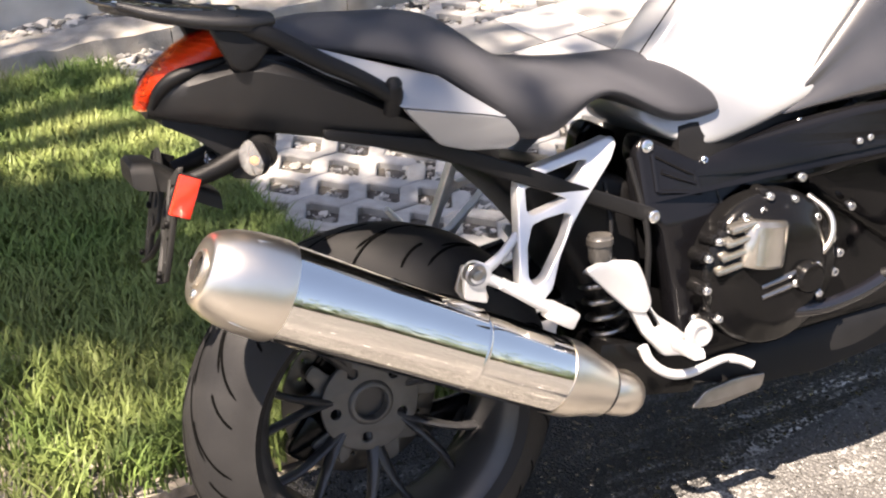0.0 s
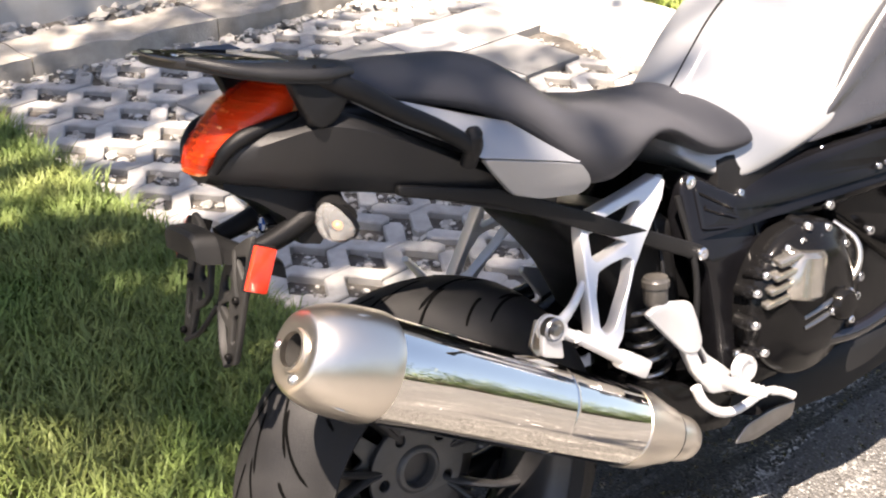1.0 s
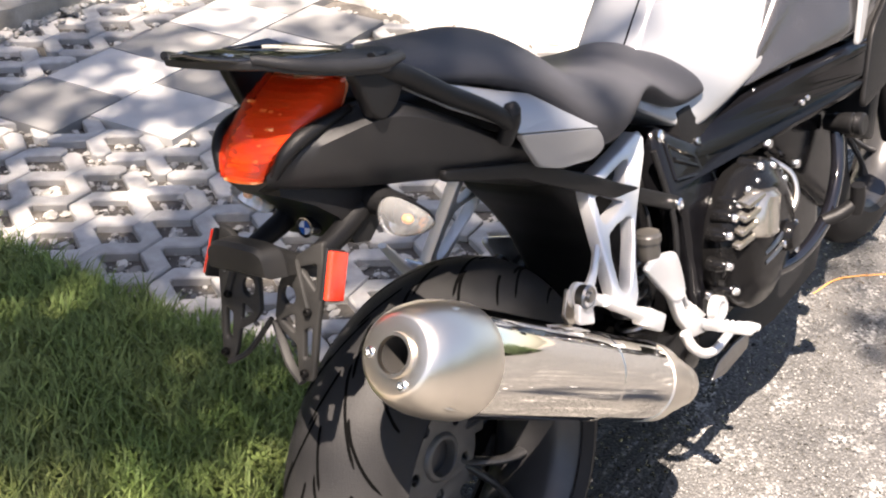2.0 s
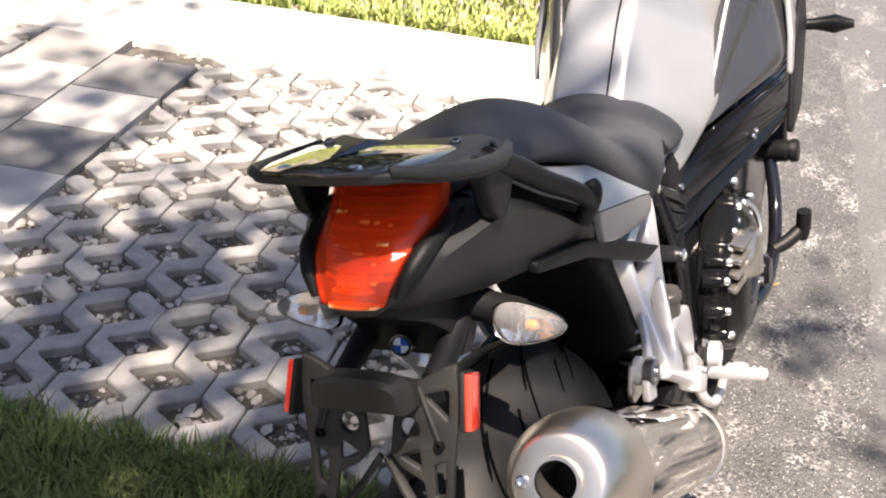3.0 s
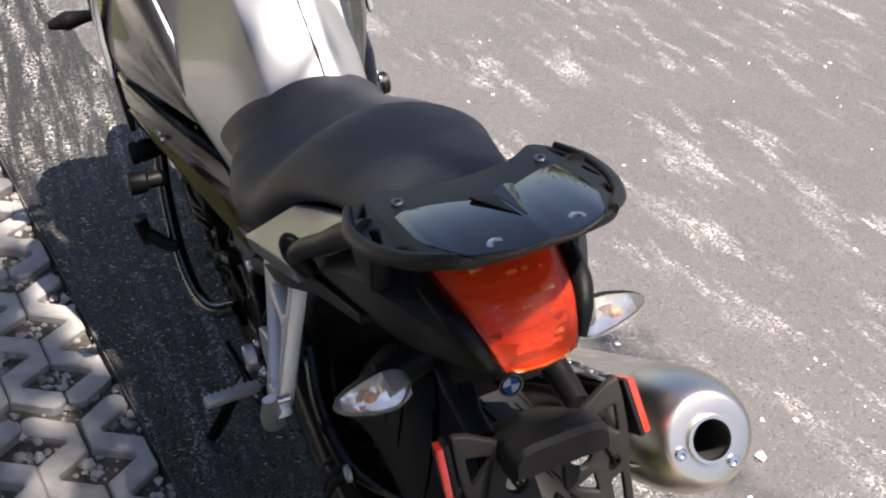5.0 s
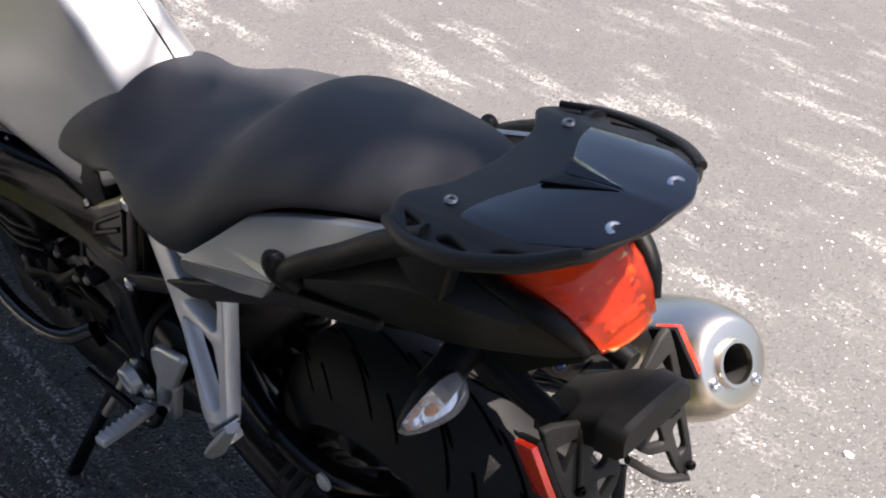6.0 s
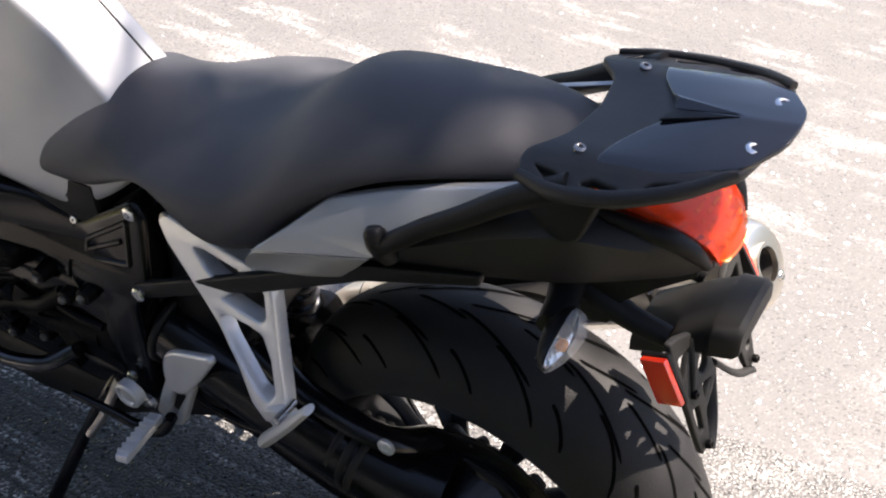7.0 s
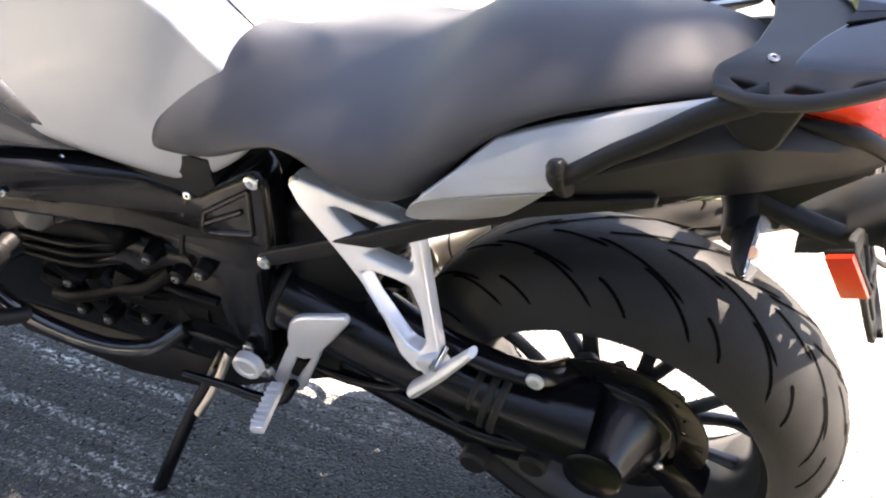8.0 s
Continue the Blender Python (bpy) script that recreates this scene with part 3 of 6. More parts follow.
def tree():
    """A tree that stands out of sight behind the camera's way and throws the dappled shade."""
    rng = random.Random(12)
    t = tagged(new("tree"), "broad-leaved tree with a thin spreading green crown", "tree")
    rise = SUN_WAY / SUN_WAY.z * 3.6
    base, top = Vector((-4.6, 2.0, -0.05)), Vector((-2.6, 1.5, 2.7)) + rise
    trunk = tube([base, base.lerp(top, 0.5) + Vector((0.08, 0, 0)), top], [0.2, 0.16, 0.12], 14)
    clumps = []
    for i in range(72):
        if i >= 67:
            a = Vector((-0.62 + 0.14 * (i - 67), rng.uniform(0.0, 0.12), rng.uniform(3.8, 4.2)))
        elif i >= 61:
            a = Vector((rng.uniform(-1.9, -1.35), rng.uniform(0.0, 0.5), rng.uniform(3.6, 4.4)))
        elif i >= 58:
            a = Vector((rng.uniform(-0.25, 0.1), rng.uniform(0.2, 0.45), rng.uniform(4.0, 4.4)))
        elif i >= 48:
            a = Vector((rng.uniform(-1.5, -0.5), rng.uniform(1.75, 2.5), rng.uniform(3.9, 4.8)))
        elif i >= 40:
            a = Vector((rng.uniform(-0.5, 0.7), rng.uniform(0.9, 2.0), rng.uniform(3.9, 4.8)))
        elif i < 10:
            a = Vector((rng.uniform(-1.35, -0.25), rng.uniform(0.05, 1.35), rng.uniform(3.8, 4.6)))
        elif i < 24:
            a = Vector((-1.22 + 0.055 * (i - 10), rng.uniform(-0.08, 0.12), rng.uniform(3.8, 4.1)))
        else:
            a = Vector((rng.uniform(-3.6, -1.6), rng.uniform(-0.1, 2.6), rng.uniform(3.3, 5.0)))
        a += rise
        m = top.lerp(a, 0.5) + Vector((rng.gauss(0, 0.15), rng.gauss(0, 0.15), 0.25))
        tube([top - Vector((0, 0, 0.1)), m, a], [0.05, 0.026, 0.008], 7, bm=trunk)
        clumps += [a] if i < 24 else [a, m.lerp(a, 0.45)]
        for _ in range(3):
            e = a + Vector((rng.gauss(0, 0.3), rng.gauss(0, 0.3), rng.gauss(0, 0.2)))
            e.y = max(e.y, -0.25 + rise.y)
            tube([m.lerp(a, 0.7), m.lerp(e, 0.75), e], [0.012, 0.008, 0.004], 5, 3, bm=trunk)
            clumps.append(e)
    verts, faces = [], []
    for q in clumps:
        q = q - rise
        over = q.y < 0.2 and q.x > -1.3
        for _ in range(LEAVES if over else LEAVES * 3 // 4 if q.x < -1.6 else LEAVES * 3 // 5):
            p = q + Vector((rng.gauss(0, 0.12 if over else 0.2), rng.gauss(0, 0.12 if over else 0.2), rng.gauss(0, 0.15)))
            if (p.y < -0.2 and p.x > -1.75) or (p.x > -0.7 and p.y < (-0.06 if p.x < 0.1 else 0.12)):
                continue
            if noise.noise(Vector((p.x * 9, p.y * 9, 3.0))) + 0.6 * noise.noise(Vector((p.x * 19, p.y * 19, 7.0))) > (-0.04 if p.x < -1.3 else 0.12 if p.y > 0.55 and p.x < -0.45 else -0.27):
                continue
            p += rise
            leaf(verts, faces, p, rng)
    # thin outer twigs that spot the open asphalt; near ones added to shade seat, tyre, hanger
    for sx, sy, n in ((1.62, -0.52, 16), (0.76, -0.64, 14), (0.62, -0.50, 28), (1.23, -0.19, 20), (1.49, -0.06, 12), (1.38, -0.30, 14), (0.95, -0.42, 10), (0.42, -0.62, 20), (0.46, 0.075, 14), (0.35, 0.15, 22), (0.25, 0.14, 12), (0.28, 0.31, 22), (0.40, 0.33, 24), (0.52, 0.32, 24), (0.62, 0.31, 16)):
        tip = Vector((sx, sy, 0)) + SUN_WAY / SUN_WAY.z * 7.6
        near = sy > 0
        for _ in range(n):
            p = tip + Vector((rng.gauss(0, 0.045 if near else 0.07), rng.gauss(0, 0.035 if near else 0.032), rng.gauss(0, 0.12)))
            leaf(verts, faces, p, rng)
        tube([top, top.lerp(tip, 0.6) + Vector((0, 0, 0.3)), tip], [0.02, 0.009, 0.003], 5, bm=trunk)
    part("trunk", trunk, M_BARK, t)
    me = bpy.data.meshes.new("crown")
    me.from_pydata(verts, [], faces)
    part("crown", me, M_LEAF, t)


def hedge(x0, x1, y, tall, seed, label, mat, count=8000):
    """A line of shrubs out of view: a dark green band in polished metal and in the lacquer, and a stop to bounced
    light.
    """
    rng = random.Random(seed)
    h = tagged(new("hedge"), label, "hedge")
    verts, faces = [], []
    for _ in range(count):
        x = rng.uniform(x0, x1)
        p = Vector((x, y + rng.gauss(0, 0.45), abs(rng.gauss(0, tall)) + 0.05 + 0.3 * math.sin(x * 0.7)))
        turn = Euler((rng.uniform(0, 6), rng.uniform(0, 6), rng.uniform(0, 6))).to_matrix()
        n, w = rng.uniform(0.16, 0.34), rng.uniform(0.06, 0.12)
        k = len(verts)
        for v in ((0, 0, 0), (n * 0.4, w, 0.02), (n, 0, -0.03), (n * 0.4, -w, 0.02)):
            q = p + turn @ Vector(v)
            verts.append((q.x, q.y, max(q.z, 0.0)))
        faces += [(k, k + 1, k + 2), (k, k + 2, k + 3)]
    me = bpy.data.meshes.new("foliage")
    me.from_pydata(verts, [], faces)
    part("foliage", me, mat, h)
    part("stems", tube([(x0, y, 0.0), (x0 * 0.6 + x1 * 0.4, y, 0.35), (x0 * 0.3 + x1 * 0.7, y, 0.3), (x1, y, 0.0)], 0.3, 8, 8), M_BARK, h)


LEAVES = 72
hedge(-22, 26, -9.5, 1.5, 21, "long dark green hedge along the far side of the road", M_LEAF, 14000)
# added out of view, dark and tall, to lower the fill light from the left
hedge(-10, 12, 5.6, 2.6, 22, "unseen tall dark green shrubs added behind the low white wall to cut bounced light", M_SHRUB, 16000)
ground()
lawn()
path_and_kerb()
tree()

# ---------------------------------------------------------------- the motorcycle
BIKE = tagged(new("motorcycle"), "silver and black naked sports motorcycle leaning on its side stand", "motorcycle")
# leaning on the stand; the nose dips a little on the sloping road
BIKE.matrix_basis = pose(0, 0, -0.0035, -14.865, 0, 0) @ Matrix(((1.0145, 0, 0.0273, -0.022), (0, 1.0194, 0, 0), (-0.0302, 0, 1.0005, 0.0054), (0, 0, 0, 1)))
AXLE = Vector((0.005, 0, 0.309))


def both(make):
    for side in (1, -1):
        make(side)


def hump(x, top, low, w, n=2.6, k=12, tuck=0.0):
    """A cross-section of a rounded body at x: a domed top over a flat underside."""
    r = []
    for i in range(k + 1):
        a = math.pi * i / k
        c, s = math.cos(a), math.sin(a)
        r.append((x, w * math.copysign(abs(c) ** (2 / n), c), low + (top - low) * abs(s) ** (2 / n)))
    r[0] = (x, w - tuck, low)
    r[-1] = (x, -w + tuck, low)
    for i in range(1, 6):
        r.append((x, (-w + tuck) + 2 * (w - tuck) * i / 6, low - 0.0))
    return r


def wheel(centre, R, width, spokes, parent_name):
    """A road wheel: grooved tyre, rim, hub and paired spokes."""
    W = part(parent_name, lathe(centre + Vector((0, 0.036, 0)), (0, 1, 0), [(0, 0.03), (0, 0.055), (0.01, 0.062), (0.05, 0.062), (0.06, 0.055), (0.06, 0.03)], 32), M_RIM, BIKE)
    half = width / 2
    prof = []
    for i in range(25):
        a = math.pi * (i / 24 - 0.5)
        y = half * math.sin(a * 0.985)
        r = R - 0.115 * (1 - math.cos(a) ** 0.85) if abs(a) < 1.5 else R - 0.1
        prof.append((y, max(r, R - 0.082)))
    prof = [(-half * 0.86, R - 0.094)] + prof + [(half * 0.86, R - 0.094)]
    bm = bmesh.new()
    seg = 120
    rings = [[centre + Vector((r * math.cos(t), y, r * math.sin(t))) for y, r in prof] for t in (2 * math.pi * i / seg for i in range(seg))]
    rings.append(rings[0])
    loft(rings, closed=False, caps=False, bm=bm)
    bmesh.ops.remove_doubles(bm, verts=bm.verts, dist=1e-5)
    part("tyre", bm, M_RUBBER, W)
    # long curved grooves: flat strips on the tread, a recess's shade in their colour
    def surf(y):
        i = np.interp(y, [p[0] for p in prof], [p[1] for p in prof])
        return float(i)
    for n in range(13 if width > 0.15 else 0):
        for sgn in (1, -1):
            for y0, y1, span, off in ((0.010, 0.056, 0.42, 0.0), (0.036, 0.082, 0.30, 0.22), (0.002, 0.020, 0.26, 0.28), (0.058, 0.084, 0.16, 0.05)):
                bm = bmesh.new()
                vs = []
                for k in range(15):
                    t = k / 14
                    th = 2 * math.pi * (n + 0.5 * (sgn < 0)) / 13 + off + span * t * (0.75 + 0.25 * t)
                    y = sgn * (y0 + (y1 - y0) * t ** 1.5)
                    ww = 0.0021 * min(1, k + 0.3, 14.3 - k)
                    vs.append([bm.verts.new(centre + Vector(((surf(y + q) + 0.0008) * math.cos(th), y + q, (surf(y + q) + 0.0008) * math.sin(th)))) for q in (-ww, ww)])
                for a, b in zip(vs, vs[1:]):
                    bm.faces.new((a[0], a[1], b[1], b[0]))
                part("tread_groove_strip", bm, M_GROOVE_SHADE, W)
    rr = R - 0.088
    bm = lathe(centre + Vector((0, -half * 0.84, 0)), (0, 1, 0),
               [(0, rr + 0.004), (0.004, rr + 0.012), (0.010, rr + 0.010), (0.016, rr - 0.004), (0.05 * width / 0.18, rr - 0.02), (half * 1.68 - 0.05 * width / 0.18, rr - 0.02),
                (half * 1.68 - 0.016, rr - 0.004), (half * 1.68 - 0.010, rr + 0.010), (half * 1.68 - 0.004, rr + 0.012), (half * 1.68, rr + 0.004),
                (half * 1.68 - 0.012, rr - 0.016), (half * 1.68 - 0.04, rr - 0.029), (0.04, rr - 0.029), (0.012, rr - 0.016), (0, rr + 0.004)], 72, caps=False)
    part("rim", bm, M_RIM, W)
    part("rim_lip", lathe(centre + Vector((0, -half * 0.845, 0)), (0, -1, 0), [(0, rr - 0.002), (0.003, rr + 0.001), (0.003, rr + 0.006), (0, rr + 0.008)], 72, caps=False), M_LIP, W)
    for i in range(spokes):
        for d in (-0.115, 0.115):
            a0 = 2 * math.pi * (i + 0.25) / spokes + d * 0.15
            a1 = 2 * math.pi * (i + 0.25) / spokes + d * 1.9
            p = [centre + Vector((r * math.cos(a), y, r * math.sin(a))) for r, a, y in ((0.055, a0, 0.042), (0.09, a0 * 0.8 + a1 * 0.2, 0.030), (0.15, a0 * 0.35 + a1 * 0.65, 0.012), (rr - 0.022, a1, 0.01))]
            part("spoke", tube(p, [0.015, 0.012, 0.010, 0.013], 10, 5, flat=0.6), M_RIM, W)
    return W


def rear_wheel():
    W = wheel(AXLE, 0.304, 0.196, 7, "rear_wheel")
    disc = [[(0.1325 * math.cos(a), 0.1325 * math.sin(a)) for a in (2 * math.pi * i / 60 for i in range(60))],
            [(0.088 * math.cos(a), 0.088 * math.sin(a)) for a in (2 * math.pi * i / 48 for i in range(48))]]
    for i in range(24):
        a, r = 2 * math.pi * i / 24, (0.121, 0.111, 0.101)[i % 3]
        disc.append([(r * math.cos(a) + 0.0035 * math.cos(b), r * math.sin(a) + 0.0035 * math.sin(b)) for b in (2 * math.pi * k / 8 for k in range(8))])
    part("brake_disc", plate(disc, 0.005, 0.0006, pose(0, 0.062, AXLE.z) @ SIDE), M_DISC, W, "drilled steel brake disc")
    # right-hand hub dish with its bore and holes
    ring = lambda r, n, x=0.0, y=0.0: [(x + r * math.cos(b), y + r * math.sin(b)) for b in (2 * math.pi * k / n for k in range(n))]
    holes = [ring(0.0088, 16, 0.060 * math.cos(b), 0.060 * math.sin(b)) for b in (radians(-31) + 2 * math.pi * k / 5 for k in range(5))]
    part("hub", plate([ring(0.083, 60), ring(0.0275, 36)] + holes, 0.010, 0.002, pose(AXLE.x, 0.030, AXLE.z) @ SIDE), M_HUB, W, "dull grey hub with an open bore")
    part("hub_ring", lathe(AXLE + Vector((0, 0.027, 0)), (0, -1, 0), [(0, 0.040), (0.006, 0.036), (0.008, 0.033), (0.008, 0.029), (0.005, 0.0268), (-0.03, 0.0265)], 40, caps=False), M_HUB, W)
    part("hub_bore", lathe(AXLE + Vector((0, 0.07, 0)), (0, -1, 0), [(0, 0.001), (0, 0.028), (0.004, 0.028)], 32, caps=False), M_SOOT, W)
    for i in range(5):
        a = 2 * math.pi * (i + 0.1) / 5
        turn = pose(AXLE.x, 0.040, AXLE.z) @ SIDE @ pose(0, 0, 0, 0, 0, math.degrees(a))
        arm = [(0.040, -0.030), (0.075, -0.022), (0.112, -0.034), (0.118, -0.010), (0.092, 0.004), (0.112, 0.030), (0.098, 0.036), (0.066, 0.022), (0.040, 0.030)]
        hole = [(0.070 + 0.009 * math.cos(b), -0.002 + 0.009 * math.sin(b)) for b in (2 * math.pi * k / 16 for k in range(16))]
        part("hub_arm", plate([rounded(arm, 0.008), hole], 0.008, 0.0015, turn), M_HUB, W)


def final_drive():
    """The shaft drive on the left-hand side."""
    way = (0.05, 1, 0.10)
    d = part("final_drive", lathe((-0.01, 0.055, 0.325), way, [(0, 0.082), (0.02, 0.084), (0.026, 0.080), (0.03, 0.070), (0.098, 0.040), (0.106, 0.038), (0.107, 0.02)], 9), M_FRAME, BIKE, "black cone-shaped shaft drive housing")
    part("flange", lathe((-0.01, 0.055, 0.325), way, [(0.004, 0.086), (0.016, 0.088), (0.024, 0.084), (0.024, 0.06)], 48), M_ENGINE, d)
    part("cover", lathe((-0.005, 0.160, 0.3355), way, [(0, 0.040), (0.007, 0.040), (0.010, 0.034), (0.0105, 0.012)], 32), M_FRAME, d)
    bm = tube([(0.02, 0.095, 0.345), (0.12, 0.105, 0.362), (0.26, 0.105, 0.395), (0.40, 0.095, 0.43), (0.50, 0.08, 0.45)], [0.066, 0.050, 0.047, 0.050, 0.056], 28)
    s = part("swingarm", bm, M_FRAME, BIKE, "black single-sided swingarm with the drive shaft")
    for x, z, r in ((0.13, 0.365, 0.058), (0.145, 0.369, 0.056), (0.165, 0.374, 0.054), (0.455, 0.442, 0.064), (0.475, 0.446, 0.066)):
        part("gaiter_ring", lathe((x, 0.104 if x < 0.3 else 0.085, z), (1, -0.05, 0.22), [(0, r - 0.006), (0.003, r - 0.003), (0.008, r - 0.003), (0.011, r - 0.006)], 28), M_RUBBER, s)
    part("upper_lug", tube([(0.06, 0.06, 0.40), (0.10, 0.115, 0.445), (0.20, 0.12, 0.47), (0.30, 0.10, 0.49)], [0.024, 0.02, 0.018, 0.02], 12, flat=0.7), M_FRAME, s)
    bolt((0.083, 0.128, 0.452), (0, 1, 0.1), 0.012, 0.006, M_ALU, s)
    arm = part("torque_arm", tube([(0.10, 0.085, 0.225), (0.20, 0.09, 0.232), (0.33, 0.085, 0.268), (0.44, 0.075, 0.302), (0.52, 0.07, 0.32)], [0.02, 0.016, 0.015, 0.017, 0.02], 14, flat=1.3), M_FRAME, BIKE)
    for p in ((0.10, 0.085, 0.225), (0.185, 0.10, 0.212)):
        part("joint", lathe(Vector(p) - Vector((0, 0.03, 0)), (0, 1, 0), [(0, 0.018), (0.005, 0.022), (0.055, 0.022), (0.06, 0.018), (0.06, 0.008)], 24), M_RUBBER, arm)
    loop = [(0.29, 0.095, 0.335), (0.36, 0.10, 0.345), (0.44, 0.10, 0.345), (0.455, 0.10, 0.318), (0.40, 0.10, 0.295), (0.32, 0.10, 0.30), (0.285, 0.095, 0.318)]
    part("link_loop", tube(loop + [loop[0]], 0.009, 10), M_FRAME, arm)
    caliper = part("rear_caliper", box((0.075, 0.05, 0.05), pose(-0.098, 0.07, 0.262, 0, -50, 0), 0.01), M_ENGINE, BIKE)
    bolt((-0.075, 0.096, 0.30), (0, 1, 0), 0.007, parent=caliper)


def exhaust():
    rear, front = Vector((-0.170, -0.180, 0.603)), Vector((0.255, -0.178, 0.355))
    w = (front - rear).normalized()
    n = (front - rear).length
    E = part("exhaust", lathe(rear, w, [(-0.001, 0.055), (0, 0.0655), (0.003, 0.0672), (0.006, 0.0674), (0.10, 0.0660), (0.20, 0.0643), (0.3035, 0.0626), (0.3046, 0.0626), (0.3052, 0.0629), (0.3058, 0.0631), (0.3082, 0.0631), (0.3088, 0.0629), (0.3094, 0.0625), (0.3105, 0.0625), (0.40, 0.0608), (n - 0.003, 0.0588), (n, 0.0585), (n + 0.002, 0.05)], 96), M_STEEL, BIKE, "mirror-polished steel silencer")
    cap = lathe(rear, -w, [(-0.004, 0.0672), (-0.004, 0.0692), (0.002, 0.0702), (0.012, 0.0700), (0.04, 0.0686), (0.064, 0.0655), (0.083, 0.0600), (0.095, 0.0545), (0.102, 0.0500), (0.105, 0.0465), (0.106, 0.043), (0.106, 0.0262), (0.104, 0.0252)], 64, caps=False)
    part("end_cap", cap, M_BRUSHED, E, "brushed steel end cap")
    back = rear - w * 0.1
    pipe = lathe(back, -w, [(0.0, 0.024), (0.006, 0.0262), (0.011, 0.0254), (0.011, 0.0215), (-0.01, 0.0212)], 48, caps=False)
    part("outlet", pipe, M_BRUSHED, E)
    part("bore", lathe(back, w, [(-0.004, 0.0211), (0.06, 0.0208), (0.061, 0.001)], 32, caps=False), M_SOOT, E)
    face = rear - w * 0.106
    for p in ((-0.259, -0.139, 0.650), (-0.272, -0.199, 0.625)):
        q = Vector(p) - face
        q = (q - w * q.dot(w)).normalized() * 0.0355
        bolt(face + q + w * 0.002, -w, 0.0068, 0.0055, M_CHROME, E)
    # creases pressed into the cap
    for a in (-0.2, 1.9, 4.0):
        _, s, u = axes_for(-w)
        d = s * math.cos(a) + u * math.sin(a)
        part("cap_flute", tube([rear - w * 0.015 + d * 0.068, rear - w * 0.05 + d * 0.0635, rear - w * 0.08 + d * 0.055], [0.002, 0.0085, 0.003], 10, flat=0.5), M_BRUSHED, E)
    cone = lathe(front, w, [(-0.03, 0.0585), (-0.03, 0.061), (0.0, 0.0595), (0.045, 0.047), (0.062, 0.044), (0.064, 0.036)], 56)
    part("front_cone", cone, M_BRUSHED, E, "brushed steel front cone")
    p0 = front + w * 0.055
    pipe = tube([p0, p0 + w * 0.035, p0 + w * 0.066 + Vector((0.0, 0.018, 0.0)), p0 + w * 0.085 + Vector((0.0, 0.075, 0.0))], [0.036, 0.0365, 0.035, 0.032], 28)
    part("link_pipe", pipe, M_BRUSHED, E)
    part("clamp", lathe(front + w * 0.058, w, [(0, 0.038), (0, 0.0415), (0.010, 0.0415), (0.010, 0.038)], 40), M_SOOT, E)
    part("collector", tube([(0.34, -0.10, 0.315), (0.46, -0.085, 0.285), (0.60, -0.08, 0.268), (0.72, -0.08, 0.27)], [0.034, 0.04, 0.045, 0.04], 20), M_ENGINE, E)
    part("collector_box", box((0.20, 0.15, 0.10), pose(0.43, -0.055, 0.305, 0, 12, 0), 0.02), M_ENGINE, E)
    # hanger
    part("hanger", plate([[(-0.020, -0.020), (0.016, -0.034), (0.014, 0.008), (0.006, 0.020), (-0.008, 0.020), (-0.018, 0.006)]], 0.010, 0.002, pose(0.122, -0.170, 0.540) @ SIDE, 0.006), M_ALU, E)
    part("hanger_bush", lathe((0.122, -0.166, 0.555), (0, -1, 0), [(0, 0.016), (0.012, 0.017), (0.015, 0.0145), (0.013, 0.011), (0.013, 0.008), (0.018, 0.007), (0.019, 0.003)], 32), M_LIP, E)


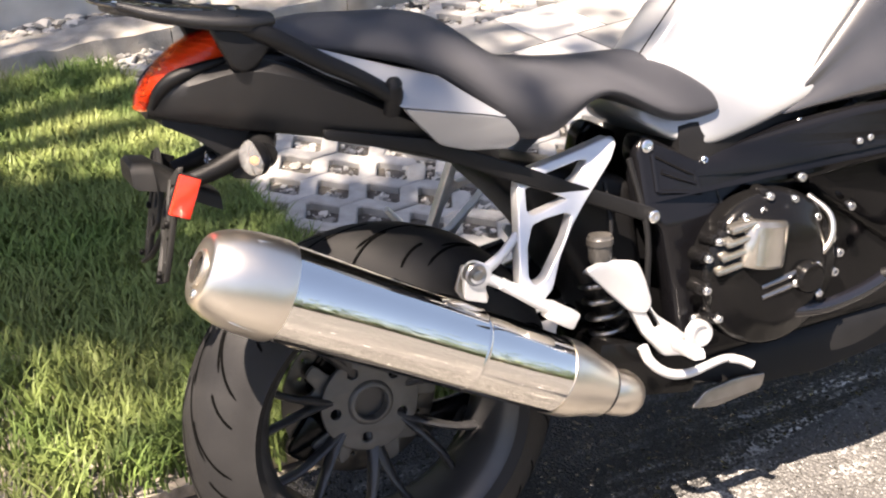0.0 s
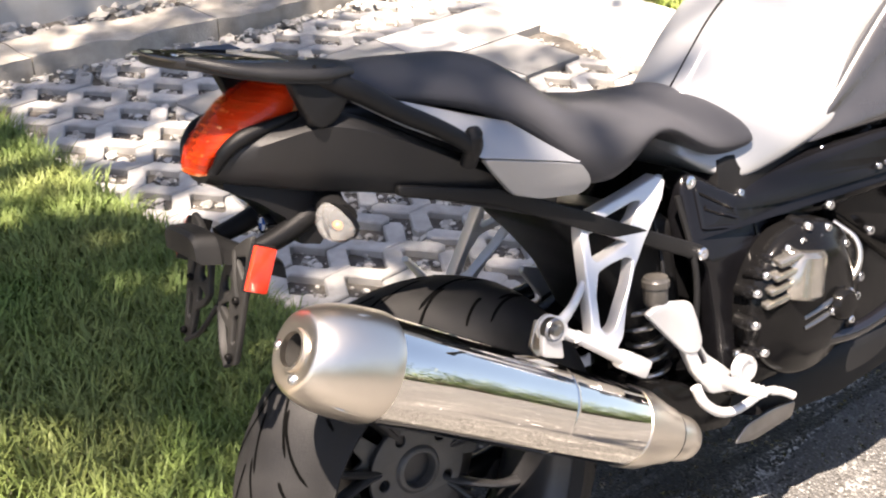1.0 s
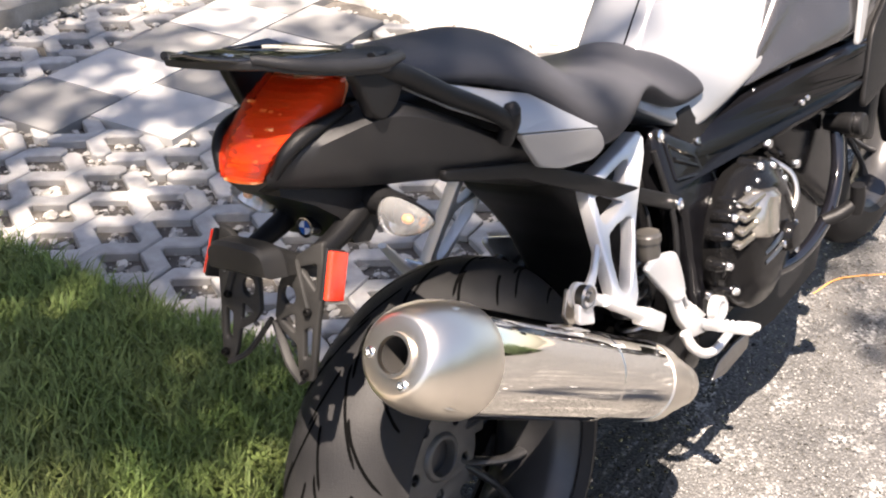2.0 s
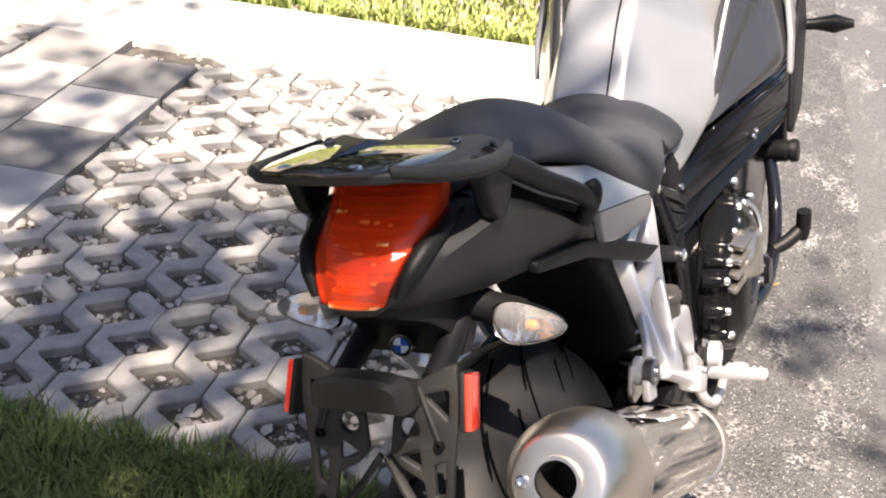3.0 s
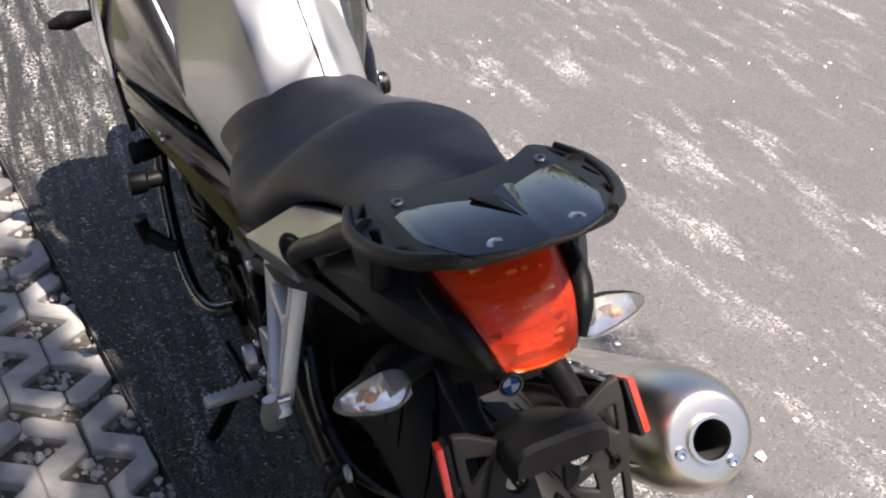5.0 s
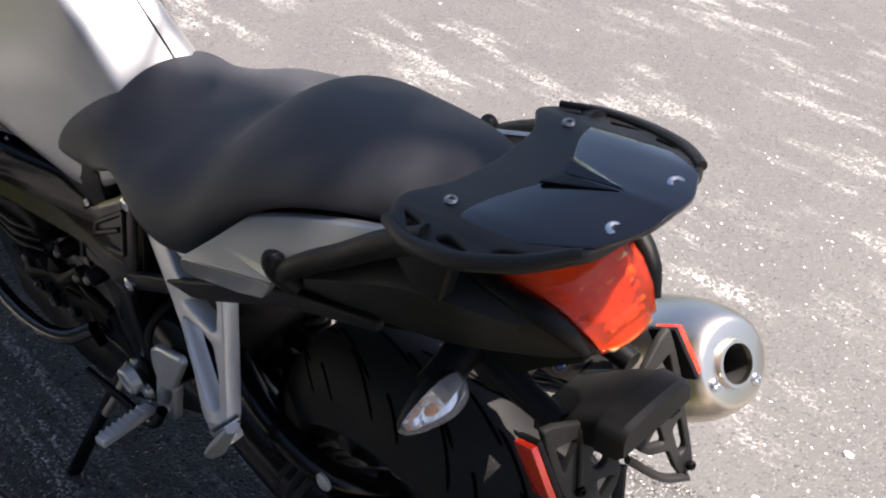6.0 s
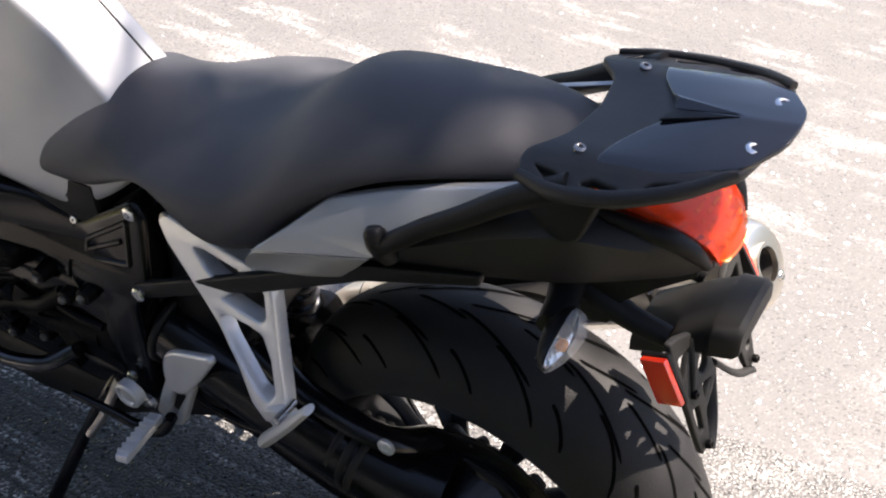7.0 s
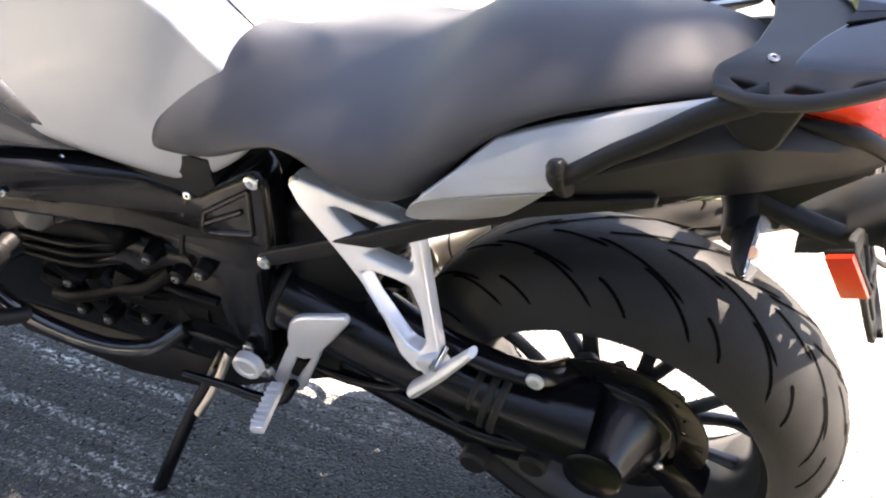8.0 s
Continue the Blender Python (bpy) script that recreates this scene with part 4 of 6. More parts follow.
def bracket(side):
    """The cast footrest hanger with its openings, leaning outwards at its foot."""
    rim = [(0.404, 0.688), (0.392, 0.699), (0.333, 0.688), (0.255, 0.677), (0.228, 0.664), (0.221, 0.648), (0.209, 0.602), (0.202, 0.575), (0.188, 0.524), (0.186, 0.502), (0.214, 0.492), (0.238, 0.508), (0.262, 0.546), (0.297, 0.588), (0.321, 0.610), (0.350, 0.634), (0.388, 0.666)]
    h1 = [(0.347, 0.672), (0.332, 0.674), (0.272, 0.665), (0.296, 0.640), (0.322, 0.650)]
    h2 = [(0.254, 0.650), (0.236, 0.652), (0.229, 0.620), (0.236, 0.613), (0.262, 0.617), (0.298, 0.624)]
    h3 = [(0.298, 0.601), (0.288, 0.606), (0.255, 0.604), (0.232, 0.599), (0.216, 0.572), (0.205, 0.531), (0.213, 0.518), (0.231, 0.524), (0.277, 0.571)]
    bm = plate([rim, h1, h2, h3], 0.024, 0.003, SIDE, 0.005)
    for v in bm.verts:
        out = 0.098 + (0.70 - v.co.z) * 0.40
        v.co.y = side * (out + v.co.y)
    B = part("footrest_hanger", bm, M_ALU, BIKE, "silver cast-aluminium passenger footrest hanger")
    bolt((0.393, side * 0.108, 0.690), (0, side, 0.3), 0.009, 0.005, M_LIP, B)
    if side > 0:
        part("peg_clevis", box((0.036, 0.026, 0.034), pose(0.196, 0.180, 0.505, 0, 30, 0), 0.008), M_ALU, B)
        part("clevis_pin", tube([(0.186, 0.166, 0.520), (0.186, 0.186, 0.521), (0.186, 0.202, 0.522)], 0.006, 10, 3), M_CHROME, B)
        part("passenger_peg", tube([(0.222, 0.190, 0.452), (0.178, 0.196, 0.510), (0.132, 0.198, 0.572)], [0.016, 0.014, 0.009], 12, 4, flat=0.6), M_ALU, B)
    else:
        part("passenger_peg", tube([(0.160, -0.178, 0.533), (0.203, -0.190, 0.500), (0.247, -0.198, 0.466)], [0.013, 0.014, 0.016], 12, 4, flat=0.7), M_ALU, B)
        part("peg_tip", box((0.05, 0.03, 0.028), pose(0.240, -0.198, 0.471, 0, 35, 0), 0.006), M_ALU, B)
        part("hanger_arm", tube([(0.208, -0.142, 0.588), (0.172, -0.156, 0.566), (0.130, -0.168, 0.550)], [0.006, 0.006, 0.008], 12, 4, flat=1.3), M_ALU, B)
        part("clevis_drum", lathe((0.128, -0.150, 0.550), (0, -1, 0.1), [(0, 0.015), (0.003, 0.019), (0.010, 0.019), (0.012, 0.016), (0.016, 0.016), (0.018, 0.019), (0.026, 0.019), (0.029, 0.015), (0.030, 0.007), (0.026, 0.006)], 28), M_ALU, B)
        part("silencer_bracket", plate([[(0.098, 0.530), (0.112, 0.566), (0.128, 0.560), (0.140, 0.540), (0.150, 0.505), (0.108, 0.512)]], 0.006, 0.001, pose(0, -0.150, 0) @ SIDE, 0.004), M_BRUSHED, B)
        part("hanger_arm", tube([(0.215, -0.176, 0.500), (0.170, -0.173, 0.526), (0.126, -0.168, 0.552)], [0.010, 0.008, 0.010], 12, 4, flat=1.0), M_ALU, B)


def strut(side):
    """The long black subframe strut over the hanger."""
    bm = plate([[(0.452, 0.556), (0.455, 0.574), (0.440, 0.583), (0.30, 0.652), (0.236, 0.686), (0.10, 0.752), (-0.05, 0.79), (-0.05, 0.775), (0.09, 0.730), (0.232, 0.658), (0.295, 0.628), (0.435, 0.558)]], 0.012, 0.003, SIDE, 0.006)
    for v in bm.verts:
        v.co.y = side * (v.co.y + 0.128 + max(0, v.co.x - 0.24) * 0.04 - max(0, 0.24 - v.co.x) * 0.10)
    s = part("subframe_strut", bm, M_BLACK, BIKE)
    bolt((0.443, side * 0.143, 0.567), (0, side, 0), 0.0105, 0.007, M_CHROME, s)


def main_frame(side):
    rim = [(0.458, 0.690), (0.548, 0.636), (0.62, 0.650), (0.70, 0.666), (0.76, 0.676), (0.82, 0.684), (0.95, 0.688), (1.08, 0.680), (1.10, 0.61), (1.0, 0.596), (0.90, 0.592), (0.80, 0.586), (0.72, 0.572), (0.63, 0.555), (0.575, 0.535), (0.562, 0.45), (0.548, 0.345), (0.478, 0.345), (0.470, 0.42), (0.455, 0.54), (0.430, 0.575), (0.440, 0.67)]
    face = lambda z: 0.109 + 0.33 * (0.671 - max(z, 0.55))   # the rear casting leans outwards downwards
    bm = plate([rim], 0.05, 0.012, SIDE, 0.012)
    bmesh.ops.triangulate(bm, faces=[f for f in bm.faces if len(f.verts) > 4])
    bmesh.ops.subdivide_edges(bm, edges=[e for e in bm.edges if e.calc_length() > 0.07], cuts=2)
    for v in bm.verts:
        out = float(np.interp(v.co.x, [0.45, 0.56, 0.66, 0.75, 0.82, 0.95, 1.1], [0.100, 0.104, 0.118, 0.150, 0.170, 0.196, 0.205])) + max(0, 0.62 - v.co.z) * 0.08
        back = min(1.0, max(0.0, (0.68 - v.co.x) / 0.12))
        v.co.y = side * (out * (1 - back) + (face(v.co.z) - 0.025) * back + v.co.y)
    F = part("frame_spar", bm, M_FRAME, BIKE, "black cast-aluminium main frame spar")
    # the ribbed triangular pocket
    for a, b in (((0.466, 0.657), (0.532, 0.614)), ((0.532, 0.614), (0.536, 0.585)), ((0.536, 0.585), (0.460, 0.600)), ((0.460, 0.600), (0.466, 0.657)), ((0.53, 0.60), (0.475, 0.628))):
        part("rib", tube([(a[0], side * face(a[1]), a[1]), ((a[0] + b[0]) / 2, side * face((a[1] + b[1]) / 2), (a[1] + b[1]) / 2), (b[0], side * face(b[1]), b[1])], 0.0045, 8, 3), M_FRAME, F)
    seam = tube([(0.556, side * face(0.636), 0.636), (0.566, side * face(0.59), 0.59), (0.572, side * face(0.545), 0.545)], 0.004, 8, 4)
    part("weld_seam", seam, M_FRAME, F)
    bolt((0.556, side * 0.122, 0.632), (0, side, 0.3), 0.006, 0.004, M_CHROME, F)
    bolt((0.728, side * 0.140, 0.667), (0, side, 0.3), 0.0055, 0.005, M_CHROME, F)
    bolt((0.460, side * 0.108, 0.670), (0, side, 0.1), 0.0105, 0.006, M_CHROME, F)
    part("pivot_cover", lathe((0.496, side * 0.166, 0.366), (0, side, 0), [(0, 0.022), (0.014, 0.022), (0.017, 0.019), (0.0165, 0.014), (0.014, 0.012)], 28), M_ALU, F)
    for x, z in ((0.803, 0.628), (0.825, 0.630)):
        bolt((x, side * 0.192, z), (0, side, 0), 0.006, 0.005, M_CHROME, F)


def engine():
    bm = box((0.50, 0.30, 0.25), pose(0.74, 0, 0.42, 0, 0, 0), 0.035, 3)
    box((0.36, 0.34, 0.17), pose(0.90, 0, 0.53, 0, 38, 0), 0.03, 3, bm=bm)
    E = part("engine", bm, M_ENGINE, BIKE, "black four-cylinder engine block")
    # clutch cover, right-hand side
    c = Vector((0.628, -0.150, 0.450))
    C = part("clutch_cover", lathe(c, (0, -1, 0), [(0, 0.130), (0.030, 0.130), (0.040, 0.127), (0.047, 0.119), (0.052, 0.104), (0.060, 0.095), (0.066, 0.080), (0.069, 0.05), (0.070, 0.01)], 56), M_ENGINE, E, "round black clutch cover ringed with bolts")

    def bulge(outline, deep, crown, mat, label=""):
        """A raised four-sided field whose face swells about an upright axis."""
        a, b, d, e = (Vector(p) for p in outline)
        rings = []
        for k in range(13):
            u = k / 12
            lo, hi = a.lerp(e, u), b.lerp(d, u)
            y = -0.205 - deep * min(1.0, 5 * u, 5 * (1 - u)) ** 0.6 - crown * math.sin(math.pi * (0.25 + 0.72 * u))
            rings.append([(lo.x, -0.190, lo.y), (lo.x, y + 0.006, lo.y), (lo.x * 0.92 + hi.x * 0.08, y, lo.y * 0.92 + hi.y * 0.08), (lo.x * 0.1 + hi.x * 0.9, y + 0.002, lo.y * 0.1 + hi.y * 0.9), (hi.x, y + 0.010, hi.y), (hi.x, -0.190, hi.y)])
        return part("cover_panel", loft(rings), mat, C, label)
    bulge(((0.549, 0.478), (0.562, 0.551), (0.652, 0.530), (0.636, 0.456)), 0.012, 0.022, M_PANEL, "raised polished panel")
    for k in range(4):
        x, z = 0.510 + 0.008 * k, 0.474 + 0.0215 * k
        part("cover_finger", box((0.044, 0.026, 0.010), pose(x + 0.022, -0.203 - 0.003 * k, z + 0.004, 8, -12, -14), 0.005), M_PANEL, C)
    for s0, e0 in (((0.585, 0.435), (0.650, 0.446)), ((0.585, 0.418), (0.650, 0.428))):
        part("cover_rib", tube([(s0[0], -0.216, s0[1]), ((s0[0] + e0[0]) / 2, -0.219, (s0[1] + e0[1]) / 2), (e0[0], -0.219, e0[1])], 0.005, 8, 3), M_LIP, C)
    for x, z in ((0.622, 0.573), (0.649, 0.547), (0.607, 0.552), (0.574, 0.549), (0.545, 0.535), (0.524, 0.519), (0.503, 0.496), (0.498, 0.445), (0.517, 0.393), (0.669, 0.559), (0.713, 0.520)):
        p = Vector((x, -0.192, z))
        part("bolt_boss", lathe(p + Vector((0, 0.03, 0)), (0, -1, 0), [(0, 0.014), (0.026, 0.0115), (0.031, 0.009)], 14), M_ENGINE, C)
        bolt(p + Vector((0, -0.002, 0)), (0, -1, 0), 0.0072, 0.008, M_CHROME, C)
    t = part("timing_cap", lathe(c + Vector((0.043, -0.060, -0.016)), (0, -1, 0), [(0, 0.027), (0.02, 0.026), (0.026, 0.021), (0.027, 0.01)], 28), M_ENGINE, C)
    for x, z in ((0.689, 0.450), (0.645, 0.430), (0.690, 0.402)):
        bolt((x, -0.222, z), (0, -1, 0), 0.0068, 0.007, M_CHROME, C)
    part("hose", tube([c + Vector((0.06, -0.055, -0.005)), c + Vector((0.098, -0.062, 0.03)), c + Vector((0.108, -0.05, 0.07)), c + Vector((0.09, -0.02, 0.10))], 0.0055, 10), M_BRUSHED, E, "thin metal oil line")
    for p in ((0.745, -0.185, 0.475), (0.765, -0.18, 0.445), (0.752, -0.182, 0.415), (0.70, -0.17, 0.585), (0.79, -0.18, 0.52)):
        bolt(p, (0, -1, 0), 0.009, 0.012, M_CHROME, E)
    # left-hand covers
    L = part("alternator_cover", plate([[(0.655, 0.560), (0.70, 0.585), (0.79, 0.570), (0.86, 0.545), (0.88, 0.49), (0.83, 0.462), (0.74, 0.478), (0.668, 0.520)]], 0.05, 0.018, pose(0, 0.145, 0) @ SIDE, 0.03), M_CAST, E)
    for i in range(3):
        part("cooling_rib", tube([(0.67, 0.168, 0.548 - 0.018 * i), (0.74, 0.177, 0.535 - 0.02 * i), (0.84, 0.172, 0.522 - 0.02 * i)], [0.002, 0.0055, 0.003], 8, 4), M_CAST, L)
    part("oil_filler", lathe((0.79, 0.15, 0.575), (0, 1, 0.25), [(0, 0.034), (0.022, 0.034), (0.03, 0.028), (0.031, 0.012)], 10), M_HUB, E)
    part("starter_cover", box((0.105, 0.05, 0.060), pose(0.582, 0.128, 0.436, 0, 3, 0), 0.010), M_CAST, E)
    part("casting_rib", tube([(0.535, 0.152, 0.462), (0.58, 0.156, 0.466), (0.635, 0.150, 0.470)], 0.006, 8, 4), M_CAST, E)
    bits = random.Random(17)
    for i in range(16):
        x, z = bits.uniform(0.60, 0.84), bits.uniform(0.36, 0.46)
        part("casting_lug", box((bits.uniform(0.02, 0.06), 0.04, bits.uniform(0.015, 0.04)), pose(x, 0.145, z, bits.uniform(-15, 15), bits.uniform(-40, 40), bits.uniform(-15, 15)), 0.005), M_CAST, E)
    part("coolant_hose", tube([(0.60, 0.15, 0.50), (0.64, 0.165, 0.47), (0.70, 0.16, 0.44), (0.78, 0.165, 0.40), (0.84, 0.15, 0.37)], 0.011, 10), M_CAST, E)
    for x, z in ((0.621, 0.532), (0.581, 0.508), (0.538, 0.530), (0.79, 0.426), (0.74, 0.362), (0.785, 0.369), (0.663, 0.391)):
        part("bolt_boss", lathe((x, 0.12, z), (0, 1, 0), [(0, 0.016), (0.044, 0.012), (0.046, 0.009)], 14), M_CAST, E)
        bolt((x, 0.165, z), (0, 1, 0), 0.0065, 0.006, M_LIP, E)
    part("starter", tube([(0.56, 0.13, 0.425), (0.63, 0.14, 0.43), (0.70, 0.14, 0.435)], 0.028, 18, 3), M_CAST, E)
    part("belly_pan", loft([hump(x, 0.33, z, w, 4) for x, z, w in ((0.40, 0.29, 0.10), (0.52, 0.26, 0.13), (0.60, 0.235, 0.15), (0.75, 0.225, 0.155), (0.95, 0.24, 0.15), (1.08, 0.28, 0.12))]), M_BLACK, BIKE)
    # dark bulk of airbox, radiator and shock seen through the gaps
    part("airbox", box((0.42, 0.24, 0.16), pose(0.72, 0, 0.62), 0.03), M_BLACK, BIKE)
    part("inner_mudguard", plate([[(0.205, 0.70), (0.44, 0.62), (0.46, 0.40), (0.40, 0.36), (0.345, 0.45), (0.30, 0.545), (0.255, 0.605), (0.205, 0.66)]], 0.19, 0.02, SIDE, 0.02), M_BLACK, BIKE)
    part("gearbox", box((0.16, 0.16, 0.24), pose(0.47, 0.0, 0.42), 0.03), M_ENGINE, BIKE)
    part("shock", tube([(0.37, 0.0, 0.62), (0.40, 0.0, 0.45), (0.42, 0, 0.34)], 0.034, 18, 3), M_BLACK, BIKE)
    for i in range(5):
        part("spring_coil", tube([(0.372 + 0.004 * i + 0.030 * math.cos(a), -0.080 + 0.026 * math.sin(a), 0.470 - 0.028 * i + 0.004 * a) for a in (k * 0.7 for k in range(10))], 0.005, 8, 3), M_LIP, BIKE)


def crash_bar(side):
    bm = tube([(0.60, side * 0.165, 0.395), (0.64, side * 0.20, 0.378), (0.73, side * 0.215, 0.372), (0.85, side * 0.215, 0.40), (0.93, side * 0.205, 0.47), (0.96, side * 0.19, 0.56)], 0.0125, 14)
    c = part("crash_bar", bm, M_GLOSS, BIKE, "black tubular engine guard")
    part("bobbin", lathe((0.95, side * 0.175, 0.546), (0, side, 0), [(0, 0.015), (0.03, 0.018), (0.034, 0.020), (0.052, 0.021), (0.054, 0.019), (0.057, 0.019), (0.059, 0.022), (0.070, 0.0215), (0.073, 0.018), (0.073, 0.007)], 32), M_BLACK, c, "black round crash bobbin")
    if side > 0:
        part("bobbin", lathe((0.80, 0.205, 0.560), (0, 1, 0.1), [(0, 0.013), (0.03, 0.014), (0.034, 0.019), (0.054, 0.021), (0.062, 0.020), (0.065, 0.012)], 28), M_BLACK, c)
    part("highway_peg", tube([(0.83, side * 0.215, 0.398), (0.85, side * 0.236, 0.405), (0.868, side * 0.254, 0.418), (0.872, side * 0.262, 0.425)], [0.011, 0.013, 0.013, 0.012], 12, 4), M_BLACK, c)
    part("peg_end", tube([(0.874, side * 0.258, 0.405), (0.872, side * 0.263, 0.428), (0.868, side * 0.266, 0.460)], [0.013, 0.0135, 0.013], 14, 4), M_BLACK, c)


def rider_controls():
    for side in (1, -1):
        s = side
        guard = [(0.324, 0.504), (0.330, 0.514), (0.399, 0.489), (0.418, 0.473), (0.428, 0.440), (0.431, 0.404), (0.411, 0.394), (0.391, 0.408), (0.357, 0.454)] if s > 0 else \
                [(0.308, 0.512), (0.345, 0.521), (0.402, 0.506), (0.414, 0.475), (0.424, 0.432), (0.412, 0.415), (0.384, 0.424), (0.345, 0.468)]
        legs = [[(0.434, 0.412), (0.382, 0.414), (0.426, 0.316), (0.446, 0.304), (0.474, 0.322), (0.466, 0.340)], [(0.419, 0.400), (0.398, 0.400), (0.439, 0.327), (0.451, 0.330)]] if s > 0 else \
               [[(0.372, 0.455), (0.41, 0.45), (0.43, 0.41), (0.47, 0.375), (0.50, 0.345), (0.485, 0.325), (0.44, 0.335), (0.405, 0.38)], [(0.405, 0.435), (0.415, 0.43), (0.44, 0.385), (0.428, 0.383)]]
        H = part("footrest_plate", plate(legs, 0.014, 0.003, pose(0, s * 0.150, 0) @ SIDE, 0.008), M_ALU, BIKE, "silver cast-aluminium rider footrest plate")
        part("heel_guard", plate([guard], 0.012, 0.004, pose(0, s * 0.154, 0) @ SIDE, 0.012), M_ALU, H, "rounded silver heel guard")
        low = 0.017 if s > 0 else 0.0
        peg = box((0.020, 0.092, 0.014), pose(0.443, s * 0.219, 0.366 - low, s * 10, 0, s * 12), 0.004)
        P = part("rider_peg", peg, M_ALU, H, "ribbed aluminium footpeg")
        for k in range(7):
            part("peg_rib", box((0.018, 0.004, 0.004), pose(0.451 - 0.0021 * k, s * (0.189 + 0.0105 * k), 0.3674 - low + 0.0018 * k, s * 10, 0, s * 12), 0.001), M_ALU, P)
        bolt((0.478, s * 0.158, 0.345), (0, s, 0), 0.013, 0.010, M_CHROME, H)
        bolt((0.50, s * 0.155, 0.385), (0, s, 0), 0.009, 0.008, M_CHROME, H)
        lever = [(0.43, s * 0.168, 0.345), (0.45, s * 0.178, 0.312), (0.49, s * 0.182, 0.305), (0.54, s * 0.19, 0.322), (0.60, s * 0.196, 0.330)]
        if s < 0:
            lever = [(0.394, -0.168, 0.368), (0.404, -0.174, 0.340), (0.431, -0.180, 0.316), (0.469, -0.182, 0.307), (0.530, -0.182, 0.314), (0.556, -0.184, 0.311)]
        part("brake_pedal" if s < 0 else "gear_lever", tube(lever, [0.009, 0.0085, 0.008, 0.007, 0.006], 10, 5), M_ALU if s < 0 else M_FRAME, BIKE, "curved silver foot lever" if s < 0 else "black foot lever")
        if s < 0:
            part("pedal_tip", tube([(0.545, -0.184, 0.312), (0.560, -0.194, 0.309), (0.574, -0.206, 0.300)], 0.007, 10, 4), M_ALU, H)
    r = part("fluid_reservoir", lathe((0.345, -0.142, 0.512), (0.05, 0, 1), [(0, 0.015), (0.008, 0.0185), (0.030, 0.0185), (0.031, 0.021), (0.040, 0.021), (0.042, 0.019), (0.046, 0.018), (0.048, 0.006)], 28), M_RESERVOIR, BIKE, "small smoked brake fluid reservoir")
    part("brake_hose", tube([(0.41, -0.15, 0.41), (0.425, -0.145, 0.47), (0.432, -0.14, 0.55), (0.42, -0.12, 0.66)], 0.005, 8), M_BLACK, r)
    part("brake_hose", tube([(0.355, -0.14, 0.515), (0.375, -0.13, 0.56), (0.38, -0.11, 0.63)], 0.0035, 8), M_BLACK, r)
    part("silver_sump_shield", plate([[(0.482, 0.232), (0.512, 0.256), (0.570, 0.262), (0.632, 0.256), (0.622, 0.230), (0.530, 0.222)]], 0.006, 0.002, pose(0, -0.16, 0) @ SIDE, 0.008), M_LIP, BIKE, "perforated metal shield")
    st = part("side_stand", tube([(0.55, 0.13, 0.345), (0.575, 0.165, 0.30), (0.62, 0.20, 0.21), (0.672, 0.262, 0.082)], [0.014, 0.011, 0.010, 0.012], 12, 5), M_FRAME, BIKE, "black steel side stand folded out")
    part("stand_foot", box((0.06, 0.035, 0.008), pose(0.675, 0.268, 0.078, 15, 0, 0), 0.003), M_FRAME, st)
    part("return_spring", tube([(0.545, 0.15, 0.345), (0.575, 0.178, 0.275), (0.60, 0.195, 0.232)], 0.0075, 10, 4), M_BRUSHED, st)
    part("stand_bracket", tube([(0.48, 0.13, 0.36), (0.56, 0.14, 0.362), (0.62, 0.14, 0.372)], 0.014, 12, 4), M_FRAME, st)


def seat():
    # along, top, underside, half width, squareness, lift of the shoulders
    rows = [(-0.15, 0.9204, 0.905, 0.0374, 2.59, -0.0024), (-0.14, 0.9255, 0.898, 0.0503, 2.46, -0.002), (-0.105, 0.9323, 0.9, 0.0649, 2.34, -0.001),
            (-0.04, 0.9436, 0.89, 0.0844, 2.25, 0.0011), (0.04, 0.9339, 0.874, 0.1015, 2, -0.0021), (0.11, 0.9295, 0.85, 0.1217, 1.96, -0.0065),
            (0.165, 0.9151, 0.8, 0.1453, 2.31, -0.0097), (0.205, 0.878, 0.745, 0.1622, 2.64, -0.0108), (0.24, 0.8475, 0.724, 0.1696, 2.83, -0.0084),
            (0.275, 0.8329, 0.72, 0.1725, 2.95, -0.0046), (0.31, 0.8278, 0.74, 0.1691, 2.87, -0.0029), (0.345, 0.8203, 0.764, 0.1566, 2.39, -0.0053),
            (0.39, 0.8154, 0.772, 0.1438, 1.96, -0.0067), (0.44, 0.8124, 0.744, 0.1343, 1.65, -0.0059), (0.49, 0.812, 0.708, 0.1287, 1.68, -0.0012),
            (0.53, 0.7999, 0.692, 0.1278, 2.1, 0.0056), (0.572, 0.763, 0.696, 0.131, 2.5, 0.006), (0.602, 0.732, 0.703, 0.129, 2.6, 0.004)]
    rings = []
    for x, t, b, w, n, e in rows:
        r = hump(x, t, b, w, n, 20, 0.012)
        slim = 0.12 * max(0.0, 1 - abs(x - 0.225) / 0.11)
        for i, (px, py, pz) in enumerate(r):
            c = py / w
            pz += e * 4 * c * c * (1 - c * c) if i <= 20 else 0.0
            r[i] = (px, py * (1 - slim * max(0.0, (t - pz) / (t - b)) ** 2), pz)
        rings.append(r)
    ob = part("seat", loft(rings), M_SEAT, BIKE, "black vinyl stepped dual seat")
    return subdiv(ob, 2)


